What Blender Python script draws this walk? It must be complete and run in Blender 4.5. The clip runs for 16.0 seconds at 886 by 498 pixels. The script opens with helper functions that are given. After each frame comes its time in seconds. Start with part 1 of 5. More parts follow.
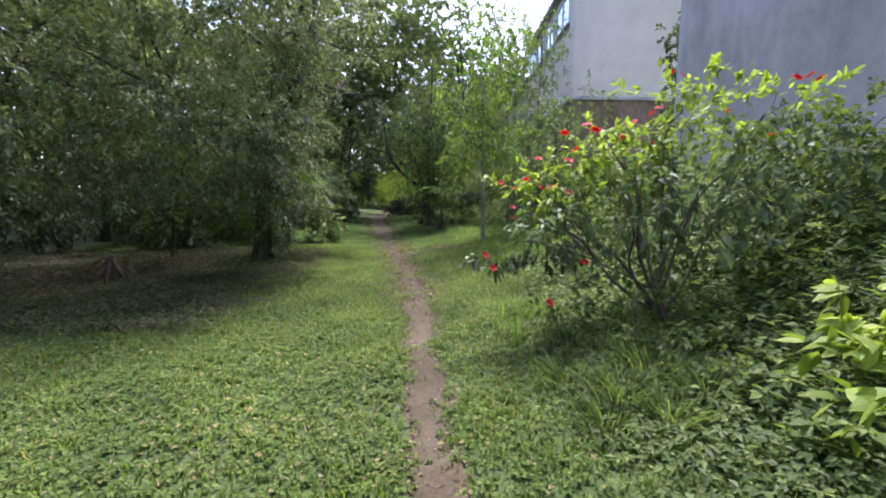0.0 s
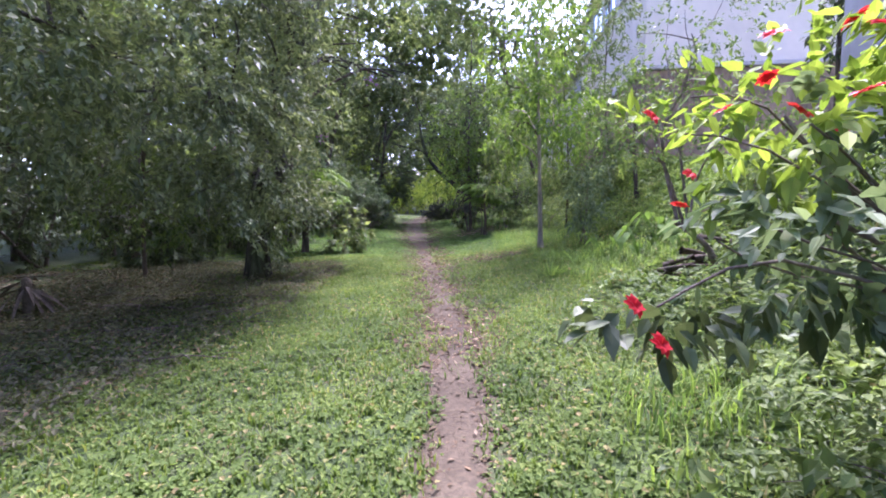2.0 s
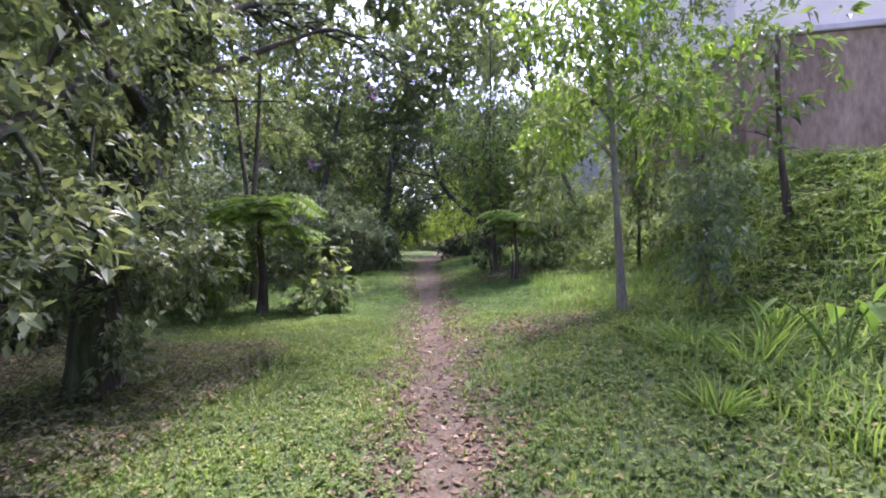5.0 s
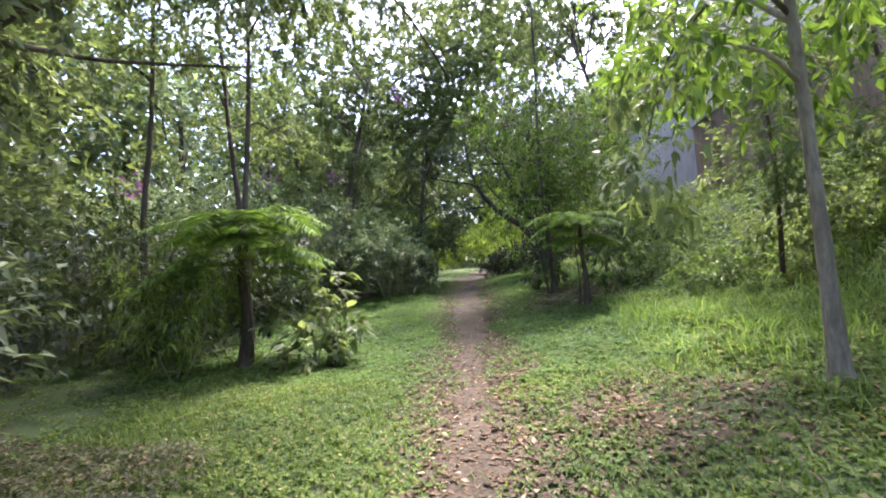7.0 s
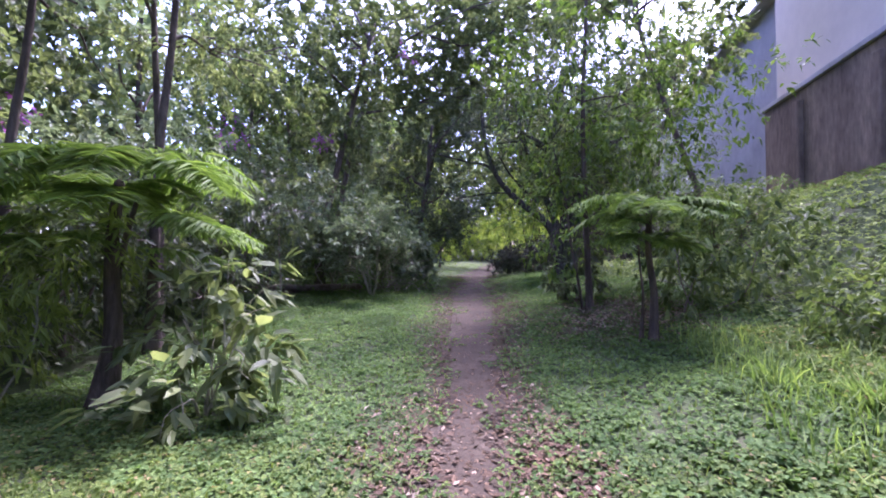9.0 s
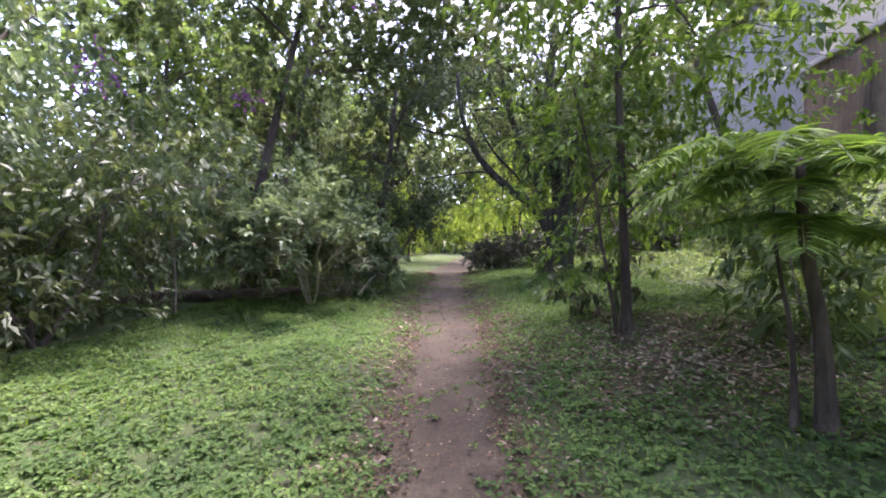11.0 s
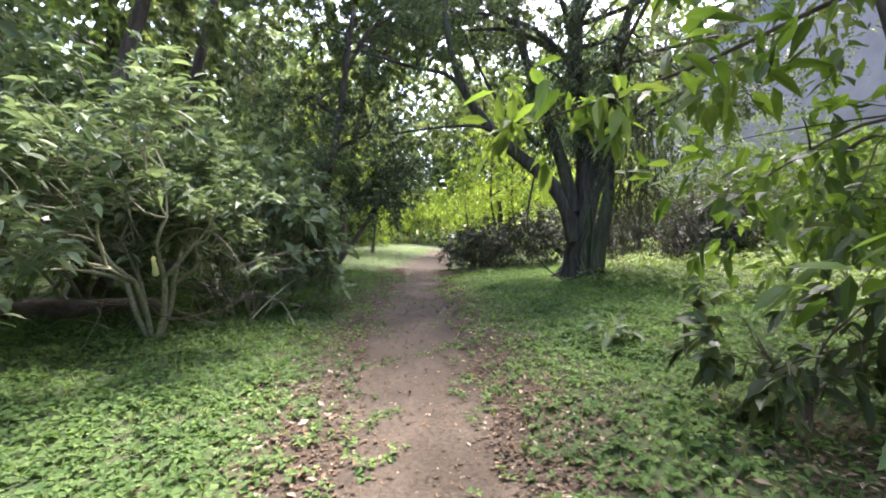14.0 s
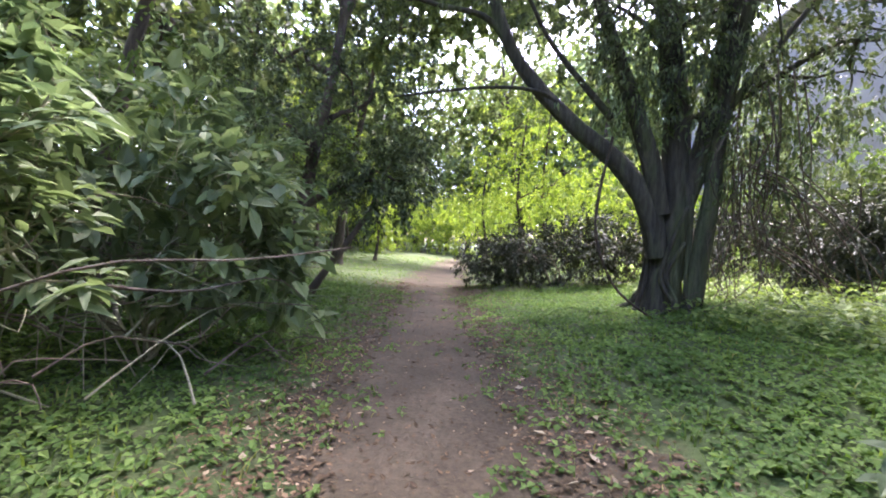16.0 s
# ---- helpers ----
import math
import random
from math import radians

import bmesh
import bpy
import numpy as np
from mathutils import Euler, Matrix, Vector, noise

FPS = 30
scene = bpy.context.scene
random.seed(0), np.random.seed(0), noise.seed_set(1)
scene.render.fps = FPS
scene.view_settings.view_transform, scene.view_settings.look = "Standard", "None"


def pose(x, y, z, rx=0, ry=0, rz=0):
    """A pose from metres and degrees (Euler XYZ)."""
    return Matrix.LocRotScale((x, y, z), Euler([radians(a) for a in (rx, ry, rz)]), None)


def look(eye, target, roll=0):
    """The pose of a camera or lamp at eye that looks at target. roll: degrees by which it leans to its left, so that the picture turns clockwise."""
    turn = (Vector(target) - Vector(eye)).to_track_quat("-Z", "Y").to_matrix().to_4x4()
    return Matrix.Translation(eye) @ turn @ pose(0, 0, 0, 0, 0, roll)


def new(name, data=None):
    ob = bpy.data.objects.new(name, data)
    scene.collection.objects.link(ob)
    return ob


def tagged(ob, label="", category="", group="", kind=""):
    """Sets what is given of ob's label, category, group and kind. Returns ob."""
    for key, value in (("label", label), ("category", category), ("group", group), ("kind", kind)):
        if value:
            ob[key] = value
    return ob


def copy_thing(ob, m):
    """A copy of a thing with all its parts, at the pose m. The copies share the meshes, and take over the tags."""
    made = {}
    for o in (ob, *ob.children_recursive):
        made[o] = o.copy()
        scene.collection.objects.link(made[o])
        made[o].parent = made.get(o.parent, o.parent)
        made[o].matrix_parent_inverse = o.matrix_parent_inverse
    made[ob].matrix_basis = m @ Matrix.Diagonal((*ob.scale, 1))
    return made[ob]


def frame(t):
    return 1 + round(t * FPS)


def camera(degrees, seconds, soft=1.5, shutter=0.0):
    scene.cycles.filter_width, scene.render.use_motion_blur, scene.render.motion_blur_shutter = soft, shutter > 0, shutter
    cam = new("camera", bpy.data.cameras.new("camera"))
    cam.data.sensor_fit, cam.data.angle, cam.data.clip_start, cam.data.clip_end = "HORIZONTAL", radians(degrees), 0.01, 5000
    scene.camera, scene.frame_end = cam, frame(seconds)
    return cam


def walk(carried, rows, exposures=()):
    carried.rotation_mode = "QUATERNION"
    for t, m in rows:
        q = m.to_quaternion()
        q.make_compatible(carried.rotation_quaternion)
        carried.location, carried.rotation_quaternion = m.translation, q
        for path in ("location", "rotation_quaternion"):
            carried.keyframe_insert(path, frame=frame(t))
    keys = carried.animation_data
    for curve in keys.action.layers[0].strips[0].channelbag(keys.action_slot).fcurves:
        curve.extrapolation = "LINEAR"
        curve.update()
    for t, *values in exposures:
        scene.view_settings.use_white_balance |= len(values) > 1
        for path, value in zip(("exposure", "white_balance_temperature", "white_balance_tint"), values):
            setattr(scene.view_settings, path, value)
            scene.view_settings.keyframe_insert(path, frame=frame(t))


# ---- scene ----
cam = camera(91.6, 16.0, soft=1.9)
PATH = [
    (0.0, pose(-0.031, 0.063, 1.407, 83.72, -0.71, 0.06)),
    (0.5, pose(-0.101, 0.755, 1.375, 85.09, -4.07, 3.84)),
    (1.0, pose(-0.132, 1.474, 1.332, 86.07, -3.54, 5.21)),
    (1.5, pose(-0.177, 2.179, 1.263, 84.02, -2.79, 5.86)),
    (2.0, pose(-0.135, 2.918, 1.229, 84.41, 0.77, 5.49)),
    (2.5, pose(-0.187, 3.666, 1.216, 85.10, -0.27, 5.74)),
    (3.0, pose(-0.204, 4.370, 1.209, 86.25, 1.41, 5.72)),
    (3.5, pose(-0.257, 5.106, 1.207, 87.28, -0.65, 6.27)),
    (4.0, pose(-0.299, 5.805, 1.214, 87.51, -0.01, 7.10)),
    (6.5, pose(-0.660, 9.330, 1.308, 91.77, 6.39, 10.44)),
    (7.0, pose(-0.758, 9.987, 1.282, 91.58, 5.08, 13.99)),
    (7.5, pose(-0.840, 10.655, 1.274, 90.72, 3.68, 13.85)),
    (8.0, pose(-0.963, 11.337, 1.294, 90.83, 2.28, 16.74)),
    (8.5, pose(-1.144, 12.090, 1.312, 90.45, 3.09, 15.37)),
    (9.0, pose(-1.327, 12.852, 1.320, 90.40, 0.84, 14.82)),
    (9.5, pose(-1.541, 13.590, 1.318, 90.36, -1.49, 13.17)),
    (12.0, pose(-2.197, 17.270, 1.403, 88.44, 2.30, 9.73)),
    (12.5, pose(-2.332, 17.969, 1.400, 88.67, 2.03, 9.97)),
    (13.0, pose(-2.473, 18.655, 1.360, 88.26, 3.52, 8.62)),
    (13.5, pose(-2.608, 19.332, 1.316, 87.38, 2.59, 7.40)),
    (14.0, pose(-2.750, 19.986, 1.304, 87.86, -0.96, 7.39)),
    (14.5, pose(-2.881, 20.651, 1.282, 88.16, 0.03, 7.73)),
    (15.0, pose(-3.066, 21.309, 1.254, 88.44, -2.68, 8.43)),
    (15.5, pose(-3.210, 21.944, 1.228, 88.76, -2.90, 8.23)),
    (16.0, pose(-3.368, 22.600, 1.224, 89.16, -3.21, 8.29)),
]
walk(cam, PATH, [(0.0, 2.05, 5800, 23), (1.0, 2.4, 5600, 30), (2.0, 2.65, 5400, 42), (3.5, 2.5, 5350, 50), (4.2, 2.55, 5350, 50), (6.3, 2.8, 6000, 26), (7.9, 2.95, 5500, 42), (8.5, 2.75, 5250, 54), (9.7, 2.9, 5350, 55), (11.8, 3.25, 6100, 29), (13.5, 3.4, 6100, 27), (14.5, 3.5, 6000, 28), (15.0, 3.5, 6000, 26), (15.5, 3.75, 5500, 54), (16.0, 3.65, 6000, 31)])

# ---- world and sun ----
SUN_AZ, SUN_EL = 10.0, 60.0
world = bpy.data.worlds.new("world")
scene.world = world
world.use_nodes = True
wn = world.node_tree
wbg = wn.nodes["Background"]
sky = wn.nodes.new("ShaderNodeTexSky")
sky.sky_type = "NISHITA"
sky.sun_disc = False
sky.sun_elevation, sky.sun_rotation = radians(SUN_EL), radians(SUN_AZ)
sky.air_density, sky.dust_density = 1.0, 3.0
wn.links.new(sky.outputs[0], wbg.inputs[0])
wbg.inputs[1].default_value = 0.15
sun = new("sun", bpy.data.lights.new("sun", "SUN"))
sun.data.energy, sun.data.angle, sun.data.color = 2.0, radians(10.0), (1.0, 0.95, 0.86)
sdir = Vector((math.sin(radians(SUN_AZ)) * math.cos(radians(SUN_EL)), math.cos(radians(SUN_AZ)) * math.cos(radians(SUN_EL)), math.sin(radians(SUN_EL))))
sun.matrix_world = look(sdir * 60, (0, 0, 0))

# ---- materials ----


def mat_base(name):
    m = bpy.data.materials.new(name)
    m.use_nodes = True
    nt = m.node_tree
    return m, nt, nt.nodes["Principled BSDF"], nt.nodes["Material Output"]


def ramp(nt, fac, stops):
    r = nt.nodes.new("ShaderNodeValToRGB")
    els = r.color_ramp.elements
    while len(els) < len(stops):
        els.new(0.5)
    for e, (p, c) in zip(els, stops):
        e.position, e.color = p, (*c, 1)
    nt.links.new(fac, r.inputs[0])
    return r.outputs[0]


def noise_tex(nt, scale, detail=4, rough=0.6, coord="Object"):
    tc = nt.nodes.new("ShaderNodeTexCoord")
    n = nt.nodes.new("ShaderNodeTexNoise")
    n.inputs["Scale"].default_value, n.inputs["Detail"].default_value, n.inputs["Roughness"].default_value = scale, detail, rough
    nt.links.new(tc.outputs[coord], n.inputs["Vector"])
    return n.outputs["Fac"]


def mix_col(nt, fac, a, b, mode="MIX"):
    mx = nt.nodes.new("ShaderNodeMix")
    mx.data_type, mx.blend_type = "RGBA", mode
    for sock, val in ((mx.inputs[0], fac), (mx.inputs[6], a), (mx.inputs[7], b)):
        if hasattr(val, "is_linked"):
            nt.links.new(val, sock)
        else:
            sock.default_value = val if not isinstance(val, tuple) or len(val) == 4 else (*val, 1)
    return mx.outputs[2]


def leaf_mat(name, dark, light, gloss=0.45, through_light=0.35, old=None, tint=(1.3, 1.4, 0.72)):
    """Leaves: each one its own shade between dark and light, blotches, a waxy gloss, light that comes through."""
    m, nt, bsdf, out = mat_base(name)
    geo = nt.nodes.new("ShaderNodeNewGeometry")
    stops = [(0.0, dark), (0.62, tuple((a + b) / 2 for a, b in zip(dark, light))), (0.95, light)]
    if old:
        stops[-1] = (0.9, light)
        stops.append((0.97, old))
    col = ramp(nt, geo.outputs["Random Per Island"], stops)
    patch = noise_tex(nt, 0.9, 3)
    col = mix_col(nt, 1.0, col, ramp(nt, patch, [(0.3, (0.62, 0.68, 0.62)), (0.7, (1.25, 1.2, 1.05))]), "MULTIPLY")
    nt.links.new(col, bsdf.inputs["Base Color"])
    bsdf.inputs["Roughness"].default_value = gloss
    bsdf.inputs["Specular IOR Level"].default_value = 0.26
    tr = nt.nodes.new("ShaderNodeBsdfTranslucent")
    nt.links.new(mix_col(nt, 1.0, col, tint, "MULTIPLY"), tr.inputs[0])
    ms = nt.nodes.new("ShaderNodeMixShader")
    ms.inputs[0].default_value = through_light
    nt.links.new(bsdf.outputs[0], ms.inputs[1])
    nt.links.new(tr.outputs[0], ms.inputs[2])
    nt.links.new(ms.outputs[0], out.inputs["Surface"])
    return m


def rough_mat(name, stops, scale, bump=0.3, roughness=0.9, fine=40.0, stretch=None, mottle=0.35):
    """Bark, earth, plaster: two scales of noise in colour and relief."""
    m, nt, bsdf, out = mat_base(name)
    tc = nt.nodes.new("ShaderNodeTexCoord")
    mp = nt.nodes.new("ShaderNodeMapping")
    mp.inputs["Scale"].default_value = stretch or (1, 1, 1)
    nt.links.new(tc.outputs["Object"], mp.inputs[0])
    facs = []
    for sc in (scale, fine):
        n = nt.nodes.new("ShaderNodeTexNoise")
        n.inputs["Scale"].default_value, n.inputs["Detail"].default_value, n.inputs["Roughness"].default_value = sc, 6, 0.65
        nt.links.new(mp.outputs[0], n.inputs["Vector"])
        facs.append(n.outputs["Fac"])
    col = ramp(nt, facs[0], stops)
    col = mix_col(nt, 1.0, col, ramp(nt, facs[1], [(0.3, (1 - mottle,) * 3), (0.7, (1 + mottle * 0.85,) * 3)]), "MULTIPLY")
    nt.links.new(col, bsdf.inputs["Base Color"])
    bsdf.inputs["Roughness"].default_value = roughness
    bsdf.inputs["Specular IOR Level"].default_value = 0.25
    b = nt.nodes.new("ShaderNodeBump")
    b.inputs["Strength"].default_value, b.inputs["Distance"].default_value = bump, 0.03
    nt.links.new(facs[1], b.inputs["Height"])
    nt.links.new(b.outputs[0], bsdf.inputs["Normal"])
    return m


M_SOIL = rough_mat("soil_and_moss", [(0.3, (0.04, 0.062, 0.02)), (0.5, (0.062, 0.092, 0.027)), (0.7, (0.08, 0.08, 0.04))], 1.3, 0.6)
M_PATH = rough_mat("trodden_earth", [(0.25, (0.044, 0.034, 0.02)), (0.5, (0.073, 0.057, 0.035)), (0.75, (0.122, 0.098, 0.062))], 1.4, 0.5, 0.95, 30)
M_BARK = rough_mat("grey_brown_bark", [(0.3, (0.036, 0.027, 0.019)), (0.5, (0.082, 0.063, 0.045)), (0.75, (0.16, 0.133, 0.096))], 3.0, 0.8, 0.9, 22, (1, 1, 0.25))
M_OLD = rough_mat("furrowed_mossy_bark", [(0.3, (0.028, 0.025, 0.019)), (0.5, (0.065, 0.058, 0.042)), (0.62, (0.075, 0.085, 0.04)), (0.78, (0.2, 0.19, 0.15))], 2.2, 1.0, 0.95, 16, (1, 1, 0.16), 0.6)
M_BARK_PALE = rough_mat("pale_grey_bark", [(0.3, (0.17, 0.14, 0.1)), (0.55, (0.28, 0.24, 0.18)), (0.8, (0.38, 0.34, 0.27))], 4.0, 0.5, 0.85, 30, (1, 1, 0.3))
M_STEM = rough_mat("pale_green_stem", [(0.3, (0.16, 0.16, 0.09)), (0.7, (0.32, 0.31, 0.2))], 5.0, 0.3, 0.7)
M_DEAD = rough_mat("dead_wood", [(0.3, (0.08, 0.06, 0.045)), (0.7, (0.22, 0.18, 0.14))], 6.0, 0.6, 0.95, 40)
GREYISH = (1.22, 1.26, 0.78)
L_DARK = leaf_mat("dark_leaves", (0.046, 0.064, 0.031), (0.14, 0.175, 0.083), 0.5, 0.3, None, GREYISH)
L_LEAFY = leaf_mat("glossy_tree_leaves", (0.06, 0.1, 0.028), (0.2, 0.285, 0.068), 0.42, 0.5, None, (1.35, 1.5, 0.6))
# bramble leaves darkened in base colour to stand in for shade below the tree
L_BRAMBLE_SHADE = leaf_mat("bramble_leaves_painted_shade", (0.03, 0.038, 0.024), (0.075, 0.085, 0.05), 0.6, 0.12)
L_OLIVE = leaf_mat("dull_olive_leaves", (0.078, 0.102, 0.053), (0.26, 0.305, 0.157), 0.45, 0.34, None, GREYISH)
L_CANOPY = leaf_mat("greyish_canopy_leaves", (0.084, 0.114, 0.05), (0.218, 0.262, 0.115), 0.55, 0.45, None, (1.26, 1.32, 0.76))
L_MID = leaf_mat("green_leaves", (0.066, 0.104, 0.036), (0.18, 0.237, 0.078), 0.55, 0.4, None, (1.28, 1.38, 0.72))
L_LIGHT = leaf_mat("light_green_leaves", (0.1, 0.145, 0.035), (0.24, 0.315, 0.08), 0.56, 0.45)
L_YELLOW = leaf_mat("yellow_green_leaves", (0.14, 0.21, 0.03), (0.34, 0.42, 0.08), 0.58, 0.45)
L_GREY = leaf_mat("grey_green_leaves", (0.095, 0.135, 0.072), (0.25, 0.312, 0.165), 0.55, 0.38, None, (1.12, 1.2, 0.85))
L_FERN = leaf_mat("feathery_leaves", (0.1, 0.165, 0.035), (0.21, 0.31, 0.068), 0.65, 0.42)
L_COVER = leaf_mat("clover_leaves", (0.085, 0.137, 0.03), (0.178, 0.24, 0.06), 0.75, 0.4, (0.3, 0.24, 0.12))
L_BANK = leaf_mat("creeper_leaves", (0.105, 0.155, 0.05), (0.24, 0.31, 0.1), 0.55, 0.42)
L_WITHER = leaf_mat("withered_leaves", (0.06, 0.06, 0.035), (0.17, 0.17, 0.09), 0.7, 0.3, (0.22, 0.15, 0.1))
L_TALL = leaf_mat("tall_grass_blades", (0.1, 0.17, 0.045), (0.25, 0.34, 0.095), 0.6, 0.45)
L_LAWN = leaf_mat("lawn_leaves", (0.078, 0.145, 0.041), (0.16, 0.245, 0.07), 0.75, 0.4)
L_GRASS = leaf_mat("grass_blades", (0.086, 0.138, 0.031), (0.19, 0.25, 0.06), 0.65, 0.42, (0.3, 0.27, 0.13))
L_LITTER = leaf_mat("dry_fallen_leaves", (0.068, 0.045, 0.027), (0.185, 0.125, 0.077), 0.85, 0.1, (0.34, 0.26, 0.19))
L_RED = leaf_mat("red_petals", (0.5, 0.012, 0.03), (0.75, 0.05, 0.06), 0.5, 0.35)
L_PURPLE = leaf_mat("purple_petals", (0.25, 0.06, 0.38), (0.4, 0.15, 0.55), 0.5, 0.35)
M_CONCRETE = rough_mat("weathered_grey_render", [(0.25, (0.22, 0.205, 0.195)), (0.5, (0.38, 0.36, 0.34)), (0.75, (0.46, 0.435, 0.41))], 0.45, 0.06, 0.9, 2.2, (1, 1, 0.6), 0.2)
M_PALE = rough_mat("pale_painted_render", [(0.3, (0.5, 0.45, 0.36)), (0.7, (0.62, 0.56, 0.46))], 0.4, 0.04, 0.85, 1.5, None, 0.07)
M_BROWN = rough_mat("stained_brown_concrete", [(0.25, (0.095, 0.068, 0.046)), (0.5, (0.18, 0.132, 0.09)), (0.75, (0.28, 0.21, 0.145))], 0.8, 0.3, 0.95, 8, (1, 1, 0.35))
M_BLUE = rough_mat("blue_grey_render", [(0.3, (0.22, 0.22, 0.225)), (0.7, (0.34, 0.335, 0.335))], 0.4, 0.06, 0.85, 2.0, None, 0.12)
M_FRAME = rough_mat("white_window_frame", [(0.3, (0.6, 0.6, 0.6)), (0.7, (0.75, 0.75, 0.75))], 3.0, 0.05, 0.5)
M_GLASS, _nt, _b, _o = mat_base("tinted_window_glass")
_b.inputs["Base Color"].default_value = (0.12, 0.25, 0.42, 1)
_b.inputs["Roughness"].default_value = 0.06
_b.inputs["Metallic"].default_value = 0.35

# ---- the lie of the land ----
PATH_Y = np.array([-40, 0, 2, 4.5, 7.3, 10, 12.8, 15.5, 18.7, 20.7, 23.5, 25.5, 28.8, 33, 38, 46, 52, 70, 200])
PATH_X = np.array([3.0, 0.05, -0.03, -0.25, -0.43, -0.88, -1.38, -1.9, -2.5, -2.9, -3.36, -3.87, -4.45, -5.1, -5.6, -6.1, -6.5, -8, -10])


def path_x(y):
    return (np.interp(y - 0.8, PATH_Y, PATH_X) + np.interp(y, PATH_Y, PATH_X) + np.interp(y + 0.8, PATH_Y, PATH_X)) / 3


def path_w(y):
    return np.interp(y, [-5, 2, 5, 7.3, 13, 18, 21, 25, 34, 50], [0.33, 0.33, 0.4, 0.64, 0.7, 0.85, 1.45, 1.9, 1.9, 1.6])


def wob(x, y, k=1.0, s=0.0):
    return np.sin(x * 1.7 * k + 1.3 + s) * np.cos(y * 1.3 * k + 0.4 * x + s) * 0.5 + np.sin(x * 3.9 * k - y * 3.1 * k + s) * 0.3 + np.sin(y * 6.1 * k + x * 5.3 * k + s) * 0.2


def smooth(t):
    t = np.clip(t, 0, 1)
    return t * t * (3 - 2 * t)


def ground_z(x, y):
    x, y = np.asarray(x, float), np.asarray(y, float)
    u = x - path_x(y)
    z = np.interp(y, [-40, 0, 6, 13, 18, 22, 25, 30, 40, 60, 120, 400], [0, -0.03, -0.2, -0.2, -0.18, -0.06, 0.0, 0.08, 0.12, 0.3, 1.0, 1.0])
    left = np.clip(-u - 0.5, 0, 8)
    z = z + left * np.interp(y, [0, 7, 10, 14, 16.5, 19, 24, 30], [-0.04, 0.0, 0.02, 0.01, -0.01, 0.04, 0.04, 0.055])
    right = np.clip(np.minimum(u, 5.2 - path_x(y)) - 0.5, 0, 10)
    z = z + right * np.interp(y, [0, 5, 14, 30, 60], [0.11, 0.13, 0.14, 0.13, 0.1])
    z = z + smooth((x - 2.0) / 3.0) * np.interp(y, [-40, 6, 12, 15, 18, 20, 28, 40, 60], [1.7, 1.65, 1.4, 1.6, 1.9, 2.0, 1.4, 0.7, 0.2])
    near = smooth((np.abs(u) - path_w(y) * 0.5) / 0.8)
    return z + near * 0.05 * wob(x, y, 0.8) - (1 - near) * 0.03


def zg(x, y):
    return float(ground_z(x, y))


# ---- mesh helpers ----


def mesh_of(name, verts, faces, mat, is_smooth=True):
    """A mesh from an array of points and one or more arrays of faces."""
    me = bpy.data.meshes.new(name)
    verts = np.asarray(verts, np.float32)
    faces = [np.asarray(f, np.int32) for f in (faces if isinstance(faces, (list, tuple)) else [faces]) if len(f)]
    loops = np.concatenate([f.ravel() for f in faces])
    sizes = np.concatenate([np.full(len(f), f.shape[1], np.int32) for f in faces])
    starts = np.concatenate([[0], np.cumsum(sizes)[:-1]]).astype(np.int32)
    me.vertices.add(len(verts))
    me.vertices.foreach_set("co", verts.ravel())
    me.loops.add(len(loops))
    me.loops.foreach_set("vertex_index", loops)
    me.polygons.add(len(sizes))
    me.polygons.foreach_set("loop_start", starts)
    me.polygons.foreach_set("use_smooth", np.full(len(sizes), is_smooth))
    me.update(calc_edges=True)
    me.materials.append(mat)
    return me


def piece(name, me, parent=None, label="", at=None):
    ob = new(name, me)
    if parent is not None:
        ob.parent = parent
    if at is not None:
        ob.matrix_basis = at
    return tagged(ob, label)


def root(name, label, category, group="", at=(0, 0, 0)):
    ob = new(name)
    ob.location = at
    ob.empty_display_size = 0.1
    return tagged(ob, label, category, group)


def unit(v):
    return v / np.maximum(np.linalg.norm(v, axis=-1, keepdims=True), 1e-9)


